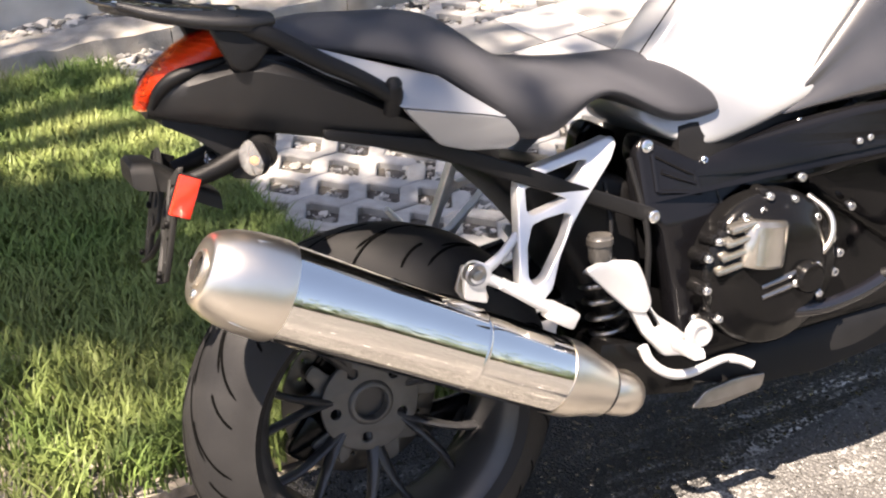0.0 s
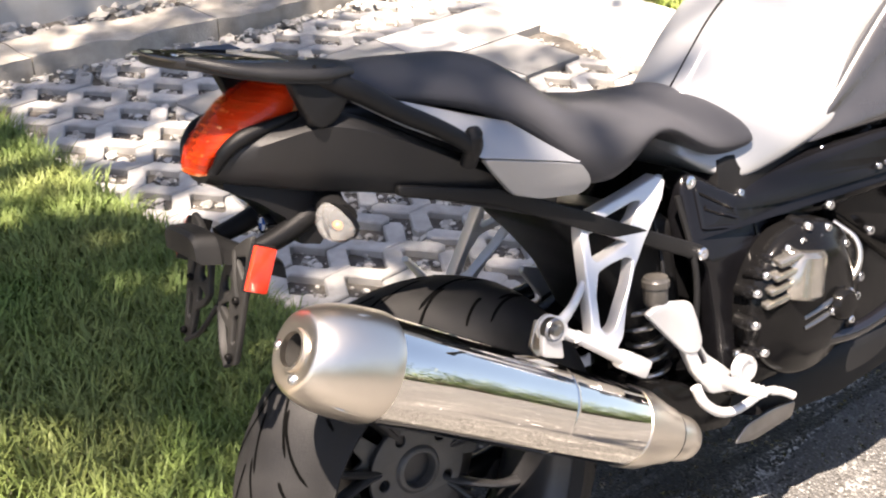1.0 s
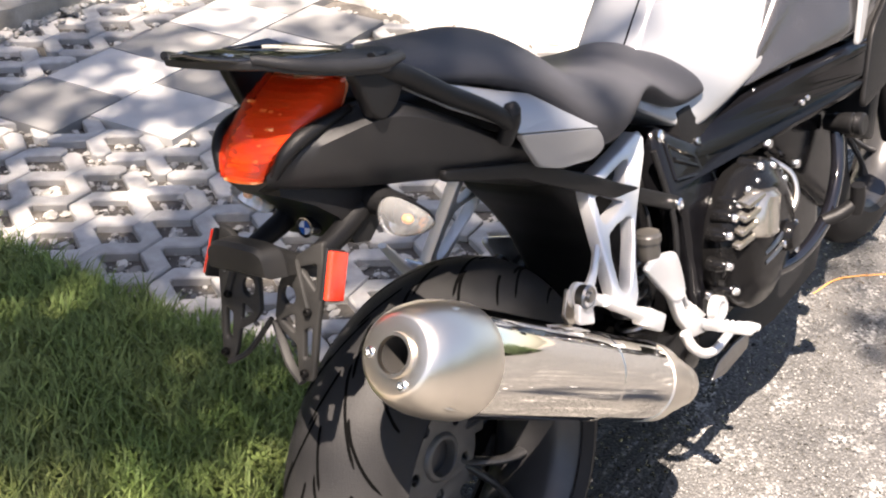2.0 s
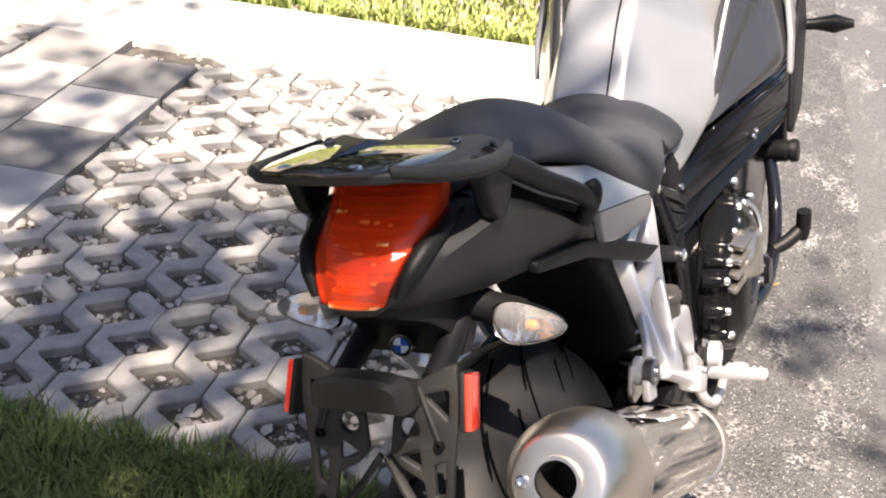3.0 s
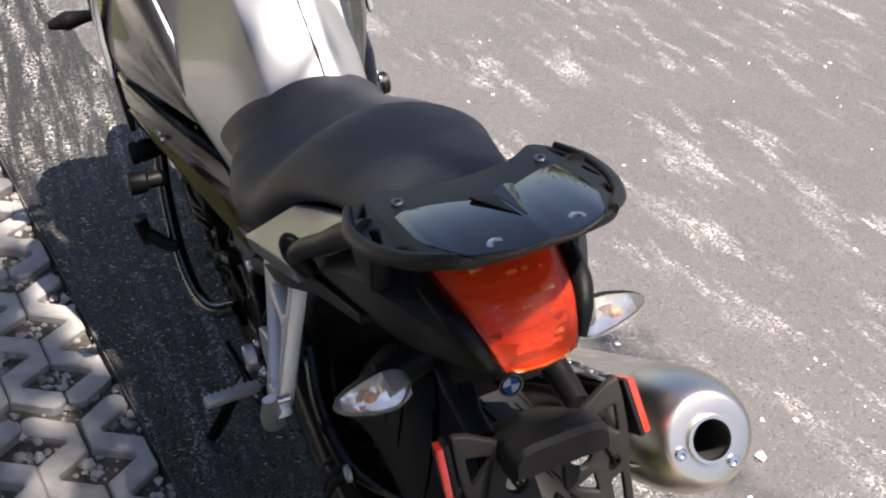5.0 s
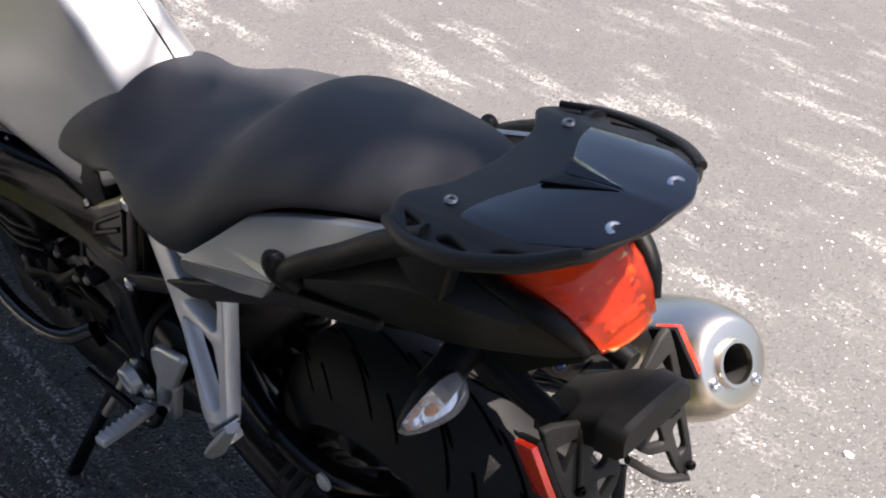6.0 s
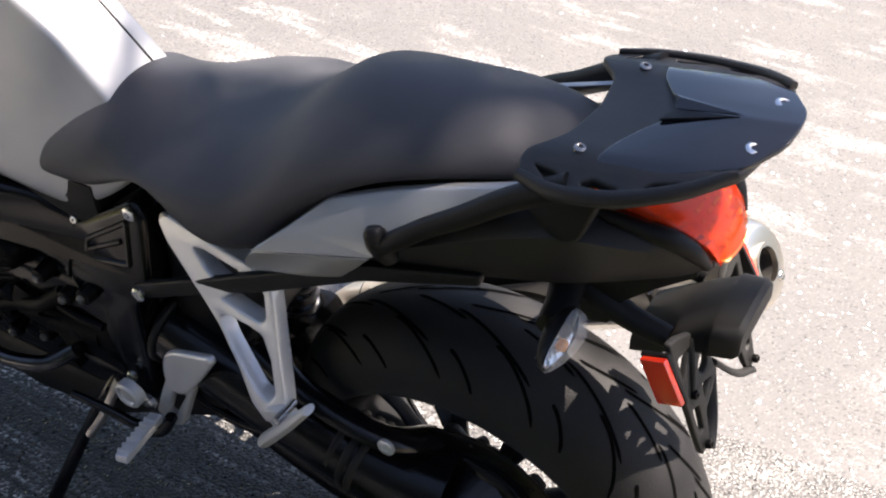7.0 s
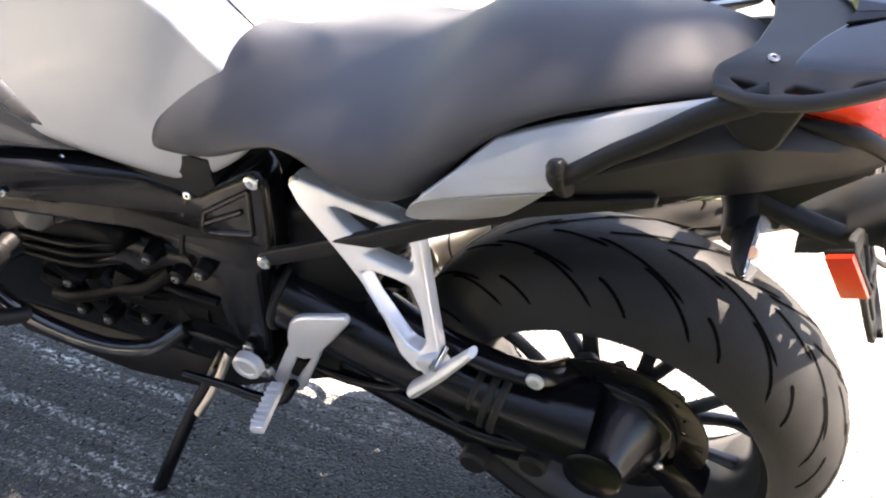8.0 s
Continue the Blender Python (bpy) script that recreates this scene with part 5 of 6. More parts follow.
def tank():
    # along, crown, foot, half width at the foot
    rows = [(0.455, 0.745, 0.712, 0.085), (0.49, 0.785, 0.680, 0.104), (0.55, 0.850, 0.644, 0.122), (0.60, 0.900, 0.652, 0.128), (0.67, 0.948, 0.668, 0.138), (0.76, 0.990, 0.700, 0.152),
            (0.86, 1.018, 0.740, 0.166), (0.96, 1.028, 0.780, 0.172), (1.06, 1.018, 0.820, 0.150), (1.10, 1.0, 0.840, 0.120)]
    rings = []
    for x, t, b, w in rows:
        h = t - b
        r = [(0, t), (0.030, t - 0.0008), (0.048, t - 0.003), (0.0545, t - 0.006), (0.0580, t - 0.012), (0.0605, t - 0.020), (0.0605 + 0.36 * (w - 0.0605), t - 0.36 * h), (0.0605 + 0.7 * (w - 0.0605) + 0.004, t - 0.68 * h), (w, b + 0.08 * h), (w - 0.003, b + 0.03 * h), (w * 0.9, b)]
        rings.append([(x, y, z) for y, z in r] + [(x, -y, z) for y, z in r[:0:-1]])
    ob = part("fuel_tank", loft(rings), M_SILVER, BIKE, "silver painted fuel tank with a centre seam")
    subdiv(ob, 2)
    line = [(x, -0.031, t - 0.0015) for x, t in ((0.50, 0.796), (0.55, 0.849), (0.60, 0.899), (0.67, 0.947), (0.76, 0.989), (0.86, 1.017), (0.96, 1.027))]
    part("tank_seam", tube(line, 0.0018, 6, 5), M_BLACK, ob)

    def side_panel(side):
        # along, upper edge: out and height, lower edge: out and height
        rows = [(0.690, 0.132, 0.690, 0.133, 0.679), (0.735, 0.138, 0.728, 0.150, 0.684), (0.80, 0.146, 0.802, 0.178, 0.692), (0.87, 0.158, 0.882, 0.206, 0.698), (0.935, 0.170, 0.940, 0.228, 0.703), (0.99, 0.180, 0.965, 0.236, 0.712), (1.06, 0.190, 0.955, 0.236, 0.735), (1.12, 0.190, 0.90, 0.224, 0.77)]
        rings = []
        for x, yt, zt, yb, zb in rows:
            d, h = yb - yt, zt - zb
            rings.append([(x, side * y, z) for y, z in ((yt - 0.03, zt - 0.004), (yt - 0.004, zt), (yt + 0.003, zt - 0.06 * h), (yt + 0.30 * d + 0.004, zt - 0.22 * h), (yt + 0.42 * d - 0.002, zt - 0.42 * h), (yt + 0.82 * d + 0.002, zb + 0.28 * h), (yb + 0.002, zb + 0.10 * h), (yb - 0.004, zb), (yb - 0.04, zb))])
        p = part("side_panel", loft(rings), M_PANELBLACK, BIKE, "dark contoured tank side panel")
        subdiv(p, 2)
        strip = plate([[(0.936, 0.694), (0.962, 0.700), (1.005, 0.775), (1.045, 0.90), (1.020, 0.915), (0.985, 0.82), (0.955, 0.755)]], 0.010, 0.003, SIDE, 0.010)
        for v in strip.verts:
            v.co.y = side * (v.co.y + 0.236 - max(0, v.co.z - 0.76) * 0.12)
        part("panel_strip", strip, M_SILVER, p, "bright silver edge strip")
        sh = part("radiator_shroud", plate([[(0.99, 0.56), (1.12, 0.58), (1.22, 0.72), (1.20, 0.80), (1.04, 0.70)]], 0.012, 0.004, pose(0, side * 0.226, 0) @ SIDE, 0.02), M_BLACK, BIKE)
        part("front_indicator", tube([(1.26, side * 0.16, 0.70), (1.285, side * 0.235, 0.695), (1.30, side * 0.275, 0.69), (1.305, side * 0.312, 0.687)], [0.010, 0.012, 0.020, 0.008], 12, 4), M_BLACK, sh)
    both(side_panel)


def tail():
    # cowl: an edge round the lamp, flat flanks that lean inwards, a keel
    rows = [(-0.268, 0.034, 0.850, 0.037, 0.847, 0.034, 0.842), (-0.255, 0.046, 0.868, 0.052, 0.860, 0.045, 0.838), (-0.235, 0.055, 0.883, 0.066, 0.870, 0.055, 0.831), (-0.200, 0.063, 0.892, 0.086, 0.878, 0.067, 0.822),
            (-0.165, 0.067, 0.899, 0.103, 0.886, 0.077, 0.811), (-0.13, 0.085, 0.906, 0.113, 0.886, 0.086, 0.802), (-0.08, 0.098, 0.884, 0.119, 0.868, 0.092, 0.790), (0.0, 0.104, 0.838, 0.121, 0.826, 0.096, 0.766),
            (0.08, 0.098, 0.790, 0.115, 0.776, 0.092, 0.732), (0.16, 0.085, 0.752, 0.100, 0.742, 0.082, 0.700), (0.22, 0.075, 0.725, 0.088, 0.715, 0.075, 0.675)]
    fine = np.array([[float(np.interp(i / 5, range(11), [r[k] for r in rows])) for k in range(7)] for i in range(51)])
    soft = fine.copy()
    for _ in range(4):
        soft[1:-1] = (soft[:-2] + 2 * soft[1:-1] + soft[2:]) / 4
    rings = []
    for x, ye, ze, yw, zw, yl, zl in soft.tolist():
        r = [(0.0, ze - 0.004), (0.6 * ye, ze - 0.004), (ye - 0.002, ze - 0.001), (ye, ze), ((ye + yw) / 2 + 0.002, (ze + zw) / 2 + 0.003), (yw, zw), (yw * 0.7 + yl * 0.3 + 0.0015, zw * 0.7 + zl * 0.3),
             (yw * 0.35 + yl * 0.65 + 0.0015, zw * 0.35 + zl * 0.65), (yl, zl), (yl - 0.006, zl - 0.004), (yl * 0.5, zl - 0.010), (0.0, zl - 0.012)]
        rings.append([(x, y, z) for y, z in r] + [(x, -y, z) for y, z in r[-2:0:-1]])
    C = part("tail_cowl", loft(rings), M_COWL, BIKE, "satin black tail cowl")

    def panel(side):
        ridge = [(-0.105, 0.905), (-0.04, 0.866), (0.035, 0.822), (0.052, 0.808), (0.197, 0.773), (0.220, 0.752)]

        def skin(bm):
            """Bends a flat plate over the panel's ridge: leaning in above it, tucked in below it."""
            for v in bm.verts:
                x, z = v.co.x, v.co.z
                zr = float(np.interp(x, [p[0] for p in ridge], [p[1] for p in ridge]))
                yr = float(np.interp(x, [-0.105, 0.0, 0.05, 0.20], [0.106, 0.128, 0.144, 0.166]))
                v.co.y = side * (yr - (max(z - zr, 0) * 0.85 + max(zr - z, 0) * 0.45) + v.co.y)
            return bm
        upper = [(-0.108, 0.926), (0.0, 0.884), (0.060, 0.861), (0.121, 0.839), (0.160, 0.804), (0.197, 0.773), (0.125, 0.7905), (0.052, 0.808), (0.035, 0.822), (-0.002, 0.845), (-0.04, 0.866), (-0.10, 0.908)]
        lower = [(0.053, 0.8065), (0.125, 0.789), (0.197, 0.7715), (0.212, 0.752), (0.219, 0.735), (0.206, 0.722), (0.150, 0.727), (0.108, 0.742), (0.076, 0.778)]
        p = part("seat_panel", skin(plate([upper], 0.010, 0.002, SIDE, 0.003)), M_SILVER, BIKE, "silver painted panel under the seat")
        part("lower_facet", skin(plate([lower], 0.010, 0.002, SIDE, 0.008)), M_SILVER, p)
    both(panel)
    base = [(-0.12, 0.905, 0.885, 0.075), (-0.04, 0.895, 0.855, 0.092), (0.04, 0.875, 0.815, 0.104), (0.12, 0.845, 0.775, 0.112), (0.20, 0.775, 0.725, 0.125)]
    part("seat_base", loft([hump(x, t, b, w, 4, 12) for x, t, b, w in base]), M_BLACK, BIKE)

    def grab(side):
        lug = part("grab_handle", tube([(0.040, side * 0.143, 0.826), (0.018, side * 0.141, 0.844), (-0.010, side * 0.133, 0.864), (-0.046, side * 0.124, 0.886), (-0.098, side * 0.113, 0.922), (-0.150, side * 0.104, 0.950)], [0.0095, 0.0098, 0.0100, 0.0106, 0.0115, 0.012], 16, 5, flat=1.15), M_BLACK, BIKE, "black moulded grab handle")
        part("handle_lug", tube([(0.046, side * 0.142, 0.850), (0.045, side * 0.144, 0.844), (0.044, side * 0.143, 0.828), (0.042, side * 0.130, 0.800)], [0.007, 0.0115, 0.0135, 0.012], 14, 4, flat=0.9), M_BLACK, lug)
        part("handle_foot", plate([[(-0.185, 0.950), (-0.12, 0.942), (-0.10, 0.925), (-0.125, 0.893), (-0.148, 0.884), (-0.163, 0.893)]], 0.02, 0.005, pose(0, side * 0.104, 0) @ SIDE, 0.012), M_BLACK, lug)
    both(grab)

    # the rack: wings with slots round a glossy plate
    out = [(-0.088, 0.085), (-0.100, 0.110), (-0.140, 0.122), (-0.195, 0.118), (-0.250, 0.098), (-0.290, 0.070), (-0.298, 0.03), (-0.298, 0.0)]
    rim = out + [(x, -y) for x, y in out[-2::-1]] + [(-0.120, -0.050), (-0.128, 0.0), (-0.120, 0.050)]
    slots = []
    for s in (1, -1):
        slots.append([(-0.108, s * 0.094), (-0.128, s * 0.108), (-0.140, s * 0.110), (-0.134, s * 0.099)])
        slots.append([(-0.158, s * 0.106), (-0.185, s * 0.108), (-0.196, s * 0.105), (-0.168, s * 0.099)])
        slots.append([(-0.215, s * 0.100), (-0.238, s * 0.095), (-0.246, s * 0.088), (-0.222, s * 0.093)])

    def lift(bm, up):
        for v in bm.verts:
            x, y = v.co.x, v.co.y
            v.co.z += 0.958 + (-0.14 - x) * 0.16 + up - max(0, abs(y) - 0.075) * 0.35
        return bm
    R = part("luggage_rack", lift(plate([rounded(rim, 0.012)] + [rounded(h, 0.004) for h in slots], 0.011, 0.003), 0.0025), M_COWL, BIKE, "black moulded rack with slots in its wings")
    for sd in (1, -1):
        bm = tube([(x, sd * y, 0.004) for x, y in ((-0.098, 0.108), (-0.140, 0.1185), (-0.195, 0.1145), (-0.250, 0.095), (-0.286, 0.070))], [0.0045, 0.006, 0.0062, 0.006, 0.0045], 12, 6, flat=1.2)
        part("rack_rail", lift(bm, 0.004), M_COWL, R)
    g = [(-0.160, 0.084), (-0.190, 0.088), (-0.242, 0.081), (-0.290, 0.062), (-0.313, 0.026), (-0.316, 0.0)]
    gl = g + [(x, -y) for x, y in g[-2::-1]] + [(-0.168, -0.056), (-0.184, -0.032), (-0.200, -0.012), (-0.204, 0.0), (-0.202, 0.014), (-0.184, 0.034), (-0.168, 0.058)]
    bm = plate([rounded(gl, 0.01)], 0.006, 0.002)
    for v in bm.verts:
        v.co.z -= abs(v.co.y) * 0.11 - 0.004
    part("rack_plate", lift(bm, 0.010), M_GLOSS, R, "mirror-glossy black rack plate")
    bm = plate([[(-0.196, 0.022), (-0.202, 0.003), (-0.262, 0.001)]], 0.003, 0.001)
    part("rack_notch", lift(bm, 0.0165), M_BLACK, R, "matt black wedge")
    bm = bmesh.new()
    q = [bm.verts.new(p) for p in ((-0.202, 0.002, 0.0), (-0.192, -0.022, -0.001), (-0.264, -0.003, 0.0), (-0.202, -0.008, 0.006))]
    for k in ((0, 3, 2), (3, 1, 2), (0, 1, 3), (0, 2, 1)):
        bm.faces.new([q[i] for i in k])
    part("rack_ridge", lift(bm, 0.0175), M_GLOSS, R, smooth=False)
    for x, y, z, k in ((-0.288, 0.036, 0.9925, 1.0), (-0.288, -0.036, 0.9925, 1.0), (-0.142, 0.071, 0.9665, 0.72), (-0.142, -0.071, 0.9665, 0.72)):
        part("rack_screw", lathe((x, y, z), (-0.15, 0, 1), [(-0.006, 0.0082 * k), (0.0015, 0.0080 * k), (0.0028, 0.0055 * k), (0.0024, 0.0035 * k), (0.0005, 0.003 * k)], 18), M_CHROME if k == 1.0 else M_LIP, R)
    # tail light: a flat back with sharp corners and sides that run forward along the cowl
    edge = [(-0.146, 0.062, 0.932), (-0.152, 0.0625, 0.917), (-0.163, 0.062, 0.901), (-0.200, 0.0585, 0.894), (-0.233, 0.051, 0.885), (-0.253, 0.0425, 0.870), (-0.266, 0.033, 0.848)]
    back = [(-0.160, 0.050, 0.937), (-0.188, 0.048, 0.929), (-0.212, 0.045, 0.918), (-0.236, 0.041, 0.902), (-0.256, 0.036, 0.884), (-0.270, 0.032, 0.866), (-0.277, 0.027, 0.845)]

    def shell(inset, steps=6, saw=0.0):
        rings = []
        for k in range(steps + 1):
            s = 6 * k / steps
            ex, ey, ez = (float(np.interp(s, range(7), [p[i] for p in edge])) for i in range(3))
            bx, by, bz = (float(np.interp(s, range(7), [p[i] for p in back])) for i in range(3))
            bx += inset + (saw if k % 2 else 0.0)
            half = [(ex + inset, ey - inset * 0.5, ez), ((ex + bx) / 2 - 0.002 + inset * 0.4, (ey + by) / 2 + 0.0045 - inset * 0.5, (ez + bz) / 2), (bx + 0.0045, by + 0.001 - inset * 0.5, bz), (bx + 0.001, by - 0.003 - inset * 0.5, bz), (bx - 0.003, by * 0.5, bz)]
            rings.append(half + [(bx - 0.004, 0.0, bz)] + [(x, -y, z) for x, y, z in half[::-1]])
        return rings
    for sd in (1, -1):
        line = [(x + 0.002, sd * (y + 0.0115), z + 0.001) for x, y, z in edge[2:]]
        part("cowl_ear", tube(line, [0.005, 0.008, 0.0105, 0.0095, 0.005], 12, 5), M_BLACK, C)
    T = part("tail_light", loft(shell(0.0, 18), closed=False), M_TAIL, BIKE, "bright orange-red ribbed tail light lens")
    md = T.modifiers.new("thick", "SOLIDIFY")
    md.thickness = 0.002
    part("reflector_bowl", loft(shell(0.011, 26, 0.007), closed=False), M_TAILBOWL, T, smooth=False)
    # scattered ribs behind the lens, coloured pale to stand in for bright glints
    bits = random.Random(6)
    for i in range(9):
        z = 0.917 - 0.0072 * i
        x = float(np.interp(z, [0.845, 0.866, 0.884, 0.902, 0.918, 0.937], [-0.277, -0.270, -0.256, -0.236, -0.212, -0.160])) + 0.0025
        for k in range(5):
            y = -0.028 + 0.014 * k + bits.uniform(-0.004, 0.004)
            w = bits.uniform(0.004, 0.013)
            if bits.random() < 0.72:
                part("glint_rib", box((0.004, w, bits.uniform(0.0014, 0.0028)), pose(x, y * (1 - 0.04 * i), z + bits.uniform(-0.002, 0.002), 0, bits.uniform(-45, -10), 0), 0.0005), M_GLINT, T)
    part("lamp_floor", plate([[(-0.266, 0.031), (-0.277, 0.025), (-0.280, 0.0), (-0.277, -0.025), (-0.266, -0.031), (-0.20, -0.04), (-0.20, 0.04)]], 0.003, 0.001, pose(0, 0, 0.845)), M_TAILBOWL, T)


def undertail():
    rows = [(-0.252, 0.840, 0.822, 0.036), (-0.216, 0.842, 0.800, 0.048), (-0.186, 0.84, 0.774, 0.053), (-0.170, 0.835, 0.735, 0.055), (-0.145, 0.83, 0.728, 0.056), (-0.12, 0.82, 0.748, 0.056), (-0.10, 0.82, 0.79, 0.05)]
    U = part("undertail", loft([hump(x, t, b, w, 5, 12) for x, t, b, w in rows]), M_BLACK, BIKE, "black undertail moulding")
    # round badge: a plain blue and white roundel
    c, n = Vector((-0.180, 0.001, 0.7545)), Vector((-1, 0, 0.15)).normalized()
    _, s, u = axes_for(n)
    E = part("badge", lathe(c, n, [(-0.02, 0.0118), (0.010, 0.0118), (0.0125, 0.0110), (0.013, 0.0085)], 32), M_GLOSS, U, "small round badge in blue and white quarters")
    for k in range(4):
        bm = bmesh.new()
        o = c + n * 0.0136
        vs = [bm.verts.new(o)] + [bm.verts.new(o + (s * math.cos(a) + u * math.sin(a)) * 0.0088) for a in (math.pi / 2 * k + math.pi / 2 * i / 8 for i in range(9))]
        bm.faces.new(vs)
        part("badge_quarter", bm, (M_WHITE, M_BLUE)[k % 2], E)
    ring = lathe(c + n * 0.012, n, [(0, 0.0128), (0.0022, 0.0125), (0.0022, 0.0110), (0.001, 0.0108)], 32, caps=False)
    part("badge_rim", ring, M_CHROME, E)
    # number plate carrier
    rows = [(-0.19, 0.715, 0.690, 0.040), (-0.215, 0.731, 0.704, 0.046), (-0.250, 0.756, 0.726, 0.048), (-0.272, 0.772, 0.735, 0.047), (-0.276, 0.776, 0.736, 0.050), (-0.300, 0.780, 0.742, 0.049), (-0.306, 0.776, 0.747, 0.046)]
    P = part("plate_carrier", loft([hump(x, t, b, w, 4.5, 12) for x, t, b, w in rows]), M_DUSTY, BIKE, "black plastic number plate carrier without a plate")
    for s in (1, -1):
        part("carrier_arm", tube([(-0.13, s * 0.045, 0.775), (-0.19, s * 0.05, 0.752), (-0.235, s * 0.05, 0.742)], [0.016, 0.014, 0.012], 12, 4), M_BLACK, P)

    def wing(side):
        rim = [(0.086, 0.772), (0.072, 0.768), (0.044, 0.752), (0.027, 0.736), (0.016, 0.714), (0.012, 0.678), (0.024, 0.664), (0.048, 0.652), (0.052, 0.626), (0.058, 0.612), (0.076, 0.614), (0.080, 0.646), (0.082, 0.680), (0.0875, 0.72), (0.0875, 0.75)]
        eye = [(0.034 + 0.011 * math.cos(b), 0.705 + 0.011 * math.sin(b)) for b in (2 * math.pi * k / 14 for k in range(14))]
        f = plate([rim, [(0.050, 0.740), (0.078, 0.747), (0.077, 0.716)], eye, [(0.022, 0.676), (0.044, 0.686), (0.046, 0.664)], [(0.060, 0.670), (0.073, 0.676), (0.071, 0.640), (0.061, 0.637)]], 0.008, 0.002, None, 0.004)
        for v in f.verts:
            y, z, t = v.co.x, v.co.y, v.co.z
            v.co = Vector((-0.252 - (0.75 - z) * 0.28 + t, side * y, z))
        part("carrier_wing", f, M_DUSTY, P)
        part("wing_rib", tube([(-0.256, side * 0.046, 0.748), (-0.266, side * 0.058, 0.720), (-0.272, side * 0.067, 0.694)], 0.0032, 8, 3), M_DUSTY, P)
        part("carrier_strut", tube([(-0.296, side * 0.062, 0.612), (-0.286, side * 0.034, 0.628), (-0.268, side * 0.004, 0.668)], 0.006, 8, 4, flat=0.6), M_DUSTY, P)
        bolt((-0.272, side * 0.067, 0.692), (-1, 0, 0.28), 0.0055, 0.006, M_CAST, P)
        bolt((-0.294, side * 0.067, 0.624), (-1, 0, 0.28), 0.005, 0.006, M_CAST, P)
        r = part("side_reflector", box((0.030, 0.008, 0.056), pose(-0.250, side * 0.0985, 0.733, side * 0, 26, side * -8), 0.002), M_RED, BIKE, "orange-red rectangular side reflector")
        part("reflector_tray", box((0.034, 0.006, 0.060), pose(-0.250, side * 0.0925, 0.733, 0, 26, side * -8), 0.002), M_BLACK, r)
    both(wing)

    def indicator(side):
        c = Vector((-0.156, side * 0.132, 0.7715))
        prof = [(0.08 * k / 16, 0.0315 * max(k / 16, 0.003) ** 0.46 * math.sqrt(max(1 - (k / 16) ** 5, 0.004))) for k in range(17)]
        # teardrop body lying across, lens behind
        def half(x_sign, depth):
            rings = []
            for d, r in prof:
                rings.append([c + Vector((x_sign * depth * r / 0.025 * math.sin(a), side * (0.038 - d), r * math.cos(a))) for a in (math.pi * i / 12 for i in range(13))])
            return loft(rings, closed=False)
        I = part("indicator", half(1, 0.024), M_BLACK, BIKE, "clear teardrop turn signal with amber bulb")
        L = part("lens", half(-1, 0.017), M_LENS, I, "clear ribbed lens")
        L.visible_shadow = False
        rings = [[c + Vector((0.001 + 0.012 * (1 - (q / 0.0245) ** 2), side * (0.033 - d), q * r / 0.025)) for q in (-0.0245, -0.016, 0, 0.016, 0.0245)] for d, r in prof[1:-1]]
        part("bowl", loft(rings, closed=False), M_REFLECTOR, I)
        part("bulb", lathe(c + Vector((-0.002, -side * 0.006, 0)), (0, side, 0.0), [(0, 0.002), (0.003, 0.0055), (0.010, 0.006), (0.014, 0.003)], 14), M_AMBER, I)
        part("stalk", tube([(-0.125, side * 0.05, 0.780), (-0.133, side * 0.08, 0.776), (-0.140, side * 0.115, 0.7715)], [0.022, 0.018, 0.019], 12, 4), M_BLACK, I)
    both(indicator)


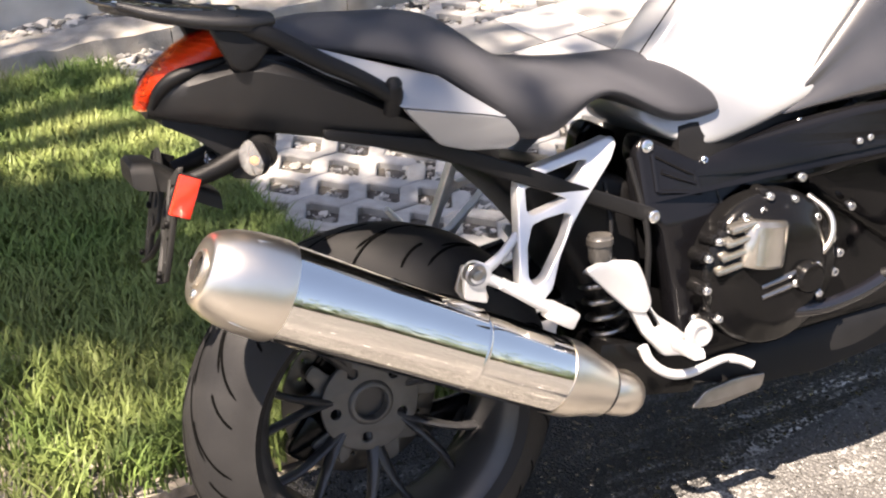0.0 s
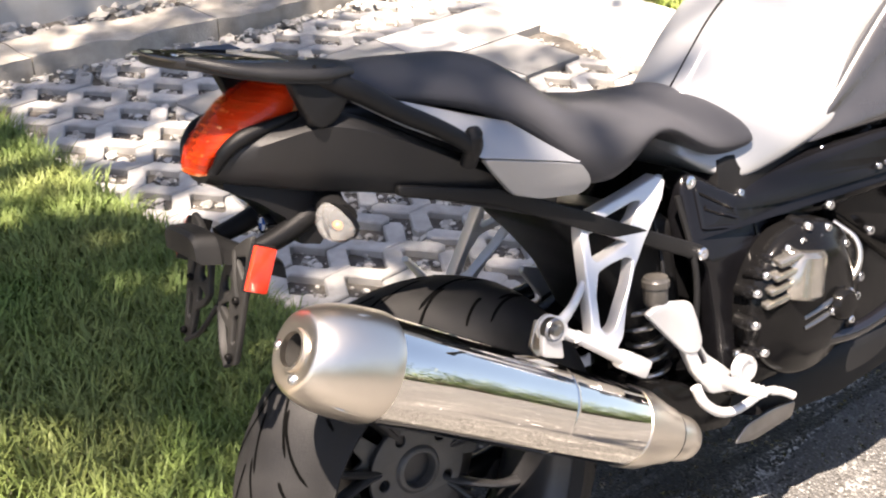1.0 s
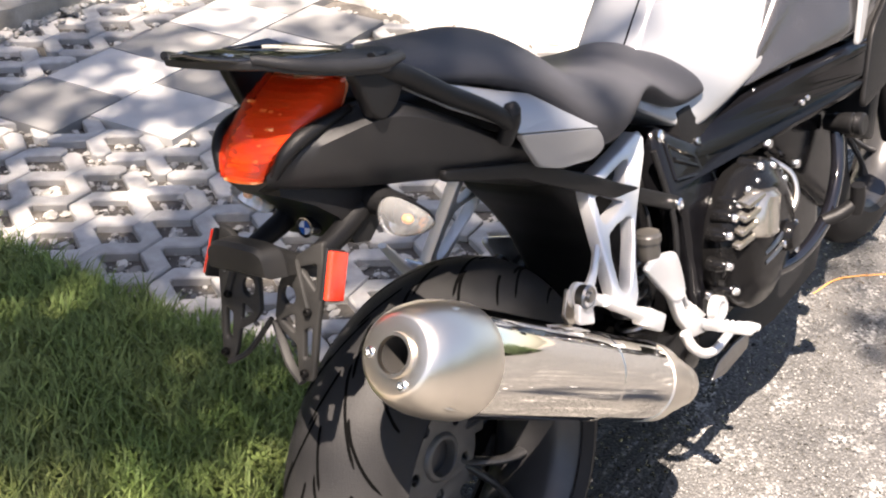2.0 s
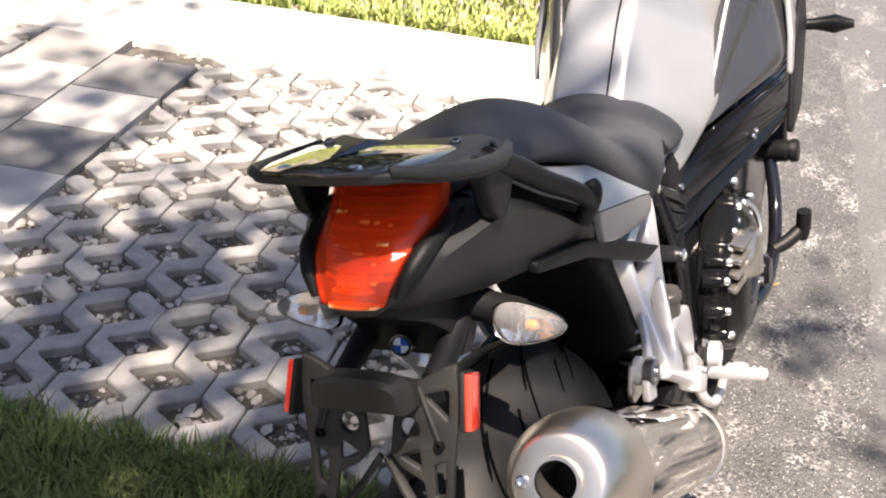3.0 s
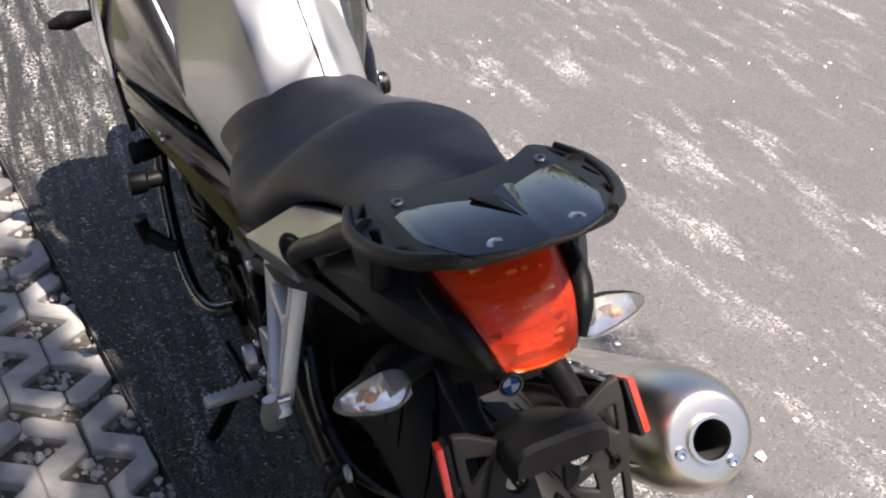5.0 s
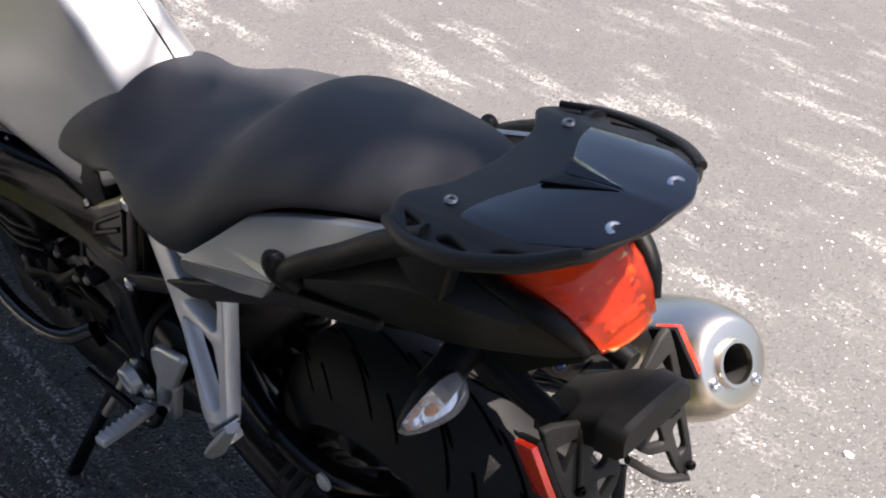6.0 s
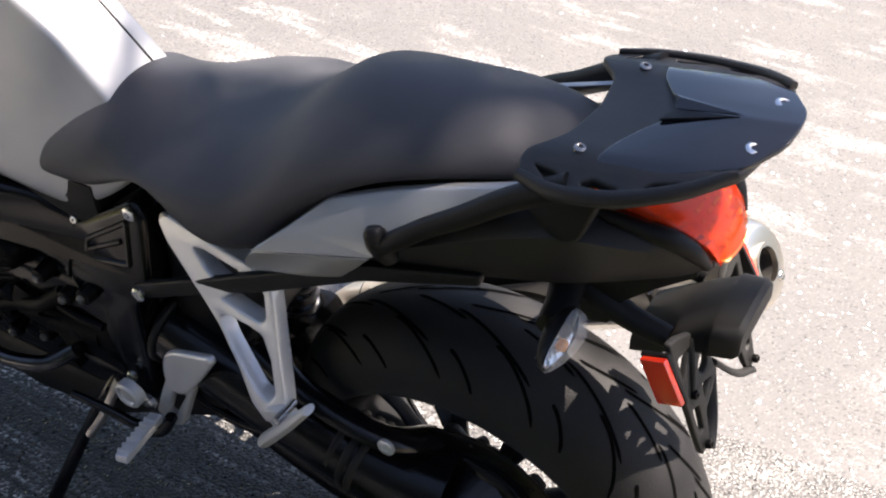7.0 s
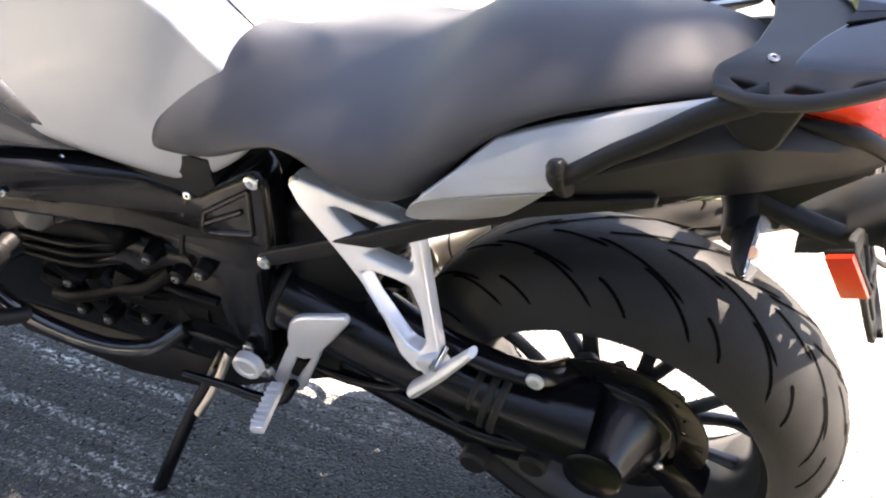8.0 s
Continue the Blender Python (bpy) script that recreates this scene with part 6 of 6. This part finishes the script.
def front_end():
    W = wheel(Vector((1.571, 0, 0.345)), 0.298, 0.124, 5, "front_wheel")
    for s in (1, -1):
        f = part("fork_leg", tube([(1.55, s * 0.095, 0.32), (1.45, s * 0.095, 0.60), (1.36, s * 0.095, 0.86)], [0.028, 0.03, 0.026], 16, 3), M_BLACK, BIKE)
        h = part("handlebar", tube([(1.20, s * 0.02, 1.02), (1.19, s * 0.14, 1.03), (1.12, s * 0.28, 1.035), (1.06, s * 0.39, 1.02)], 0.012, 12), M_BLACK, BIKE)
        part("grip", tube([(1.115, s * 0.285, 1.034), (1.09, s * 0.34, 1.029), (1.06, s * 0.395, 1.018)], 0.017, 14, 4), M_RUBBER, h)
    part("headlight", loft([hump(x, t, b, w, 3, 12) for x, t, b, w in ((1.10, 0.97, 0.62, 0.13), (1.22, 1.0, 0.66, 0.17), (1.34, 1.0, 0.70, 0.18), (1.43, 0.96, 0.72, 0.16), (1.49, 0.90, 0.76, 0.11))]), M_GLOSS, BIKE)
    part("radiator", box((0.05, 0.40, 0.30), pose(1.17, 0, 0.60, 0, 25, 0), 0.01), M_BLACK, BIKE)
    rings = []
    for i in range(13):
        a = radians(30 + 110 * i / 12)
        rings.append([Vector((1.571, 0, 0.345)) + Vector((0.318 * math.cos(a), y, (0.318 - h) * math.sin(a))) for y, h in ((-0.07, 0.04), (-0.06, 0.012), (0, 0), (0.06, 0.012), (0.07, 0.04))])
    ob = part("front_mudguard", loft(rings, closed=False), M_SILVER, BIKE)
    ob.modifiers.new("thick", "SOLIDIFY").thickness = 0.003


def litter():
    """Pale flakes on the asphalt, a dry leaf and a straw."""
    rng = random.Random(31)
    verts, faces = [], []
    for x, y, r in ((1.198, -0.701, 0.014), (0.681, -0.748, 0.013), (1.304, -0.67, 0.012), (2.087, -0.717, 0.015), (0.364, -0.755, 0.016), (-0.127, -0.887, 0.01), (1.29, -0.66, 0.008)):
        stone(verts, faces, Vector((x, y, -0.005)), r, rng)
    for _ in range(260):
        x = rng.uniform(-1.2, 3.5)
        stone(verts, faces, Vector((x, rng.uniform(-3.2, 0.15), -0.006)), rng.choice((0.002, 0.003, 0.004, 0.006)) * rng.uniform(0.7, 1.4), rng)
    me = bpy.data.meshes.new("pale_flakes")
    me.from_pydata(verts, [], faces)
    tagged(part("pale_flakes", me, M_WHITE), "small pale flakes scattered on the asphalt", "flakes", kind="stuff")
    bm = bmesh.new()
    n = 9
    rows = []
    for i in range(n):
        t = i / (n - 1)
        w = 0.022 * math.sin(math.pi * t) ** 0.7 + 0.001
        rows.append([bm.verts.new((0.07 * t - 0.035, k * w, 0.012 * (k * k) + 0.006 * math.sin(5 * t) + 0.004)) for k in (-1, 0, 1)])
    for a, e in zip(rows, rows[1:]):
        for k in range(2):
            bm.faces.new((a[k], a[k + 1], e[k + 1], e[k]))
    leaf = tagged(part("dry_leaf", bm, M_DRY), "curled orange-brown dry leaf on the pavers", "leaf")
    leaf.matrix_basis = pose(0.075, 1.49, 0.015, 8, 5, 60)
    tagged(part("straw", tube([(1.25, -0.02, 0.0), (1.35, -0.045, 0.004), (1.46, -0.13, 0.001)], 0.0016, 6, 6), M_DRY), "thin dry orange straw lying on asphalt", "straw")


litter()
rear_wheel()
final_drive()
exhaust()
both(bracket)
both(strut)
both(main_frame)
engine()
both(crash_bar)
rider_controls()
seat()
tank()
tail()
undertail()
front_end()
court()
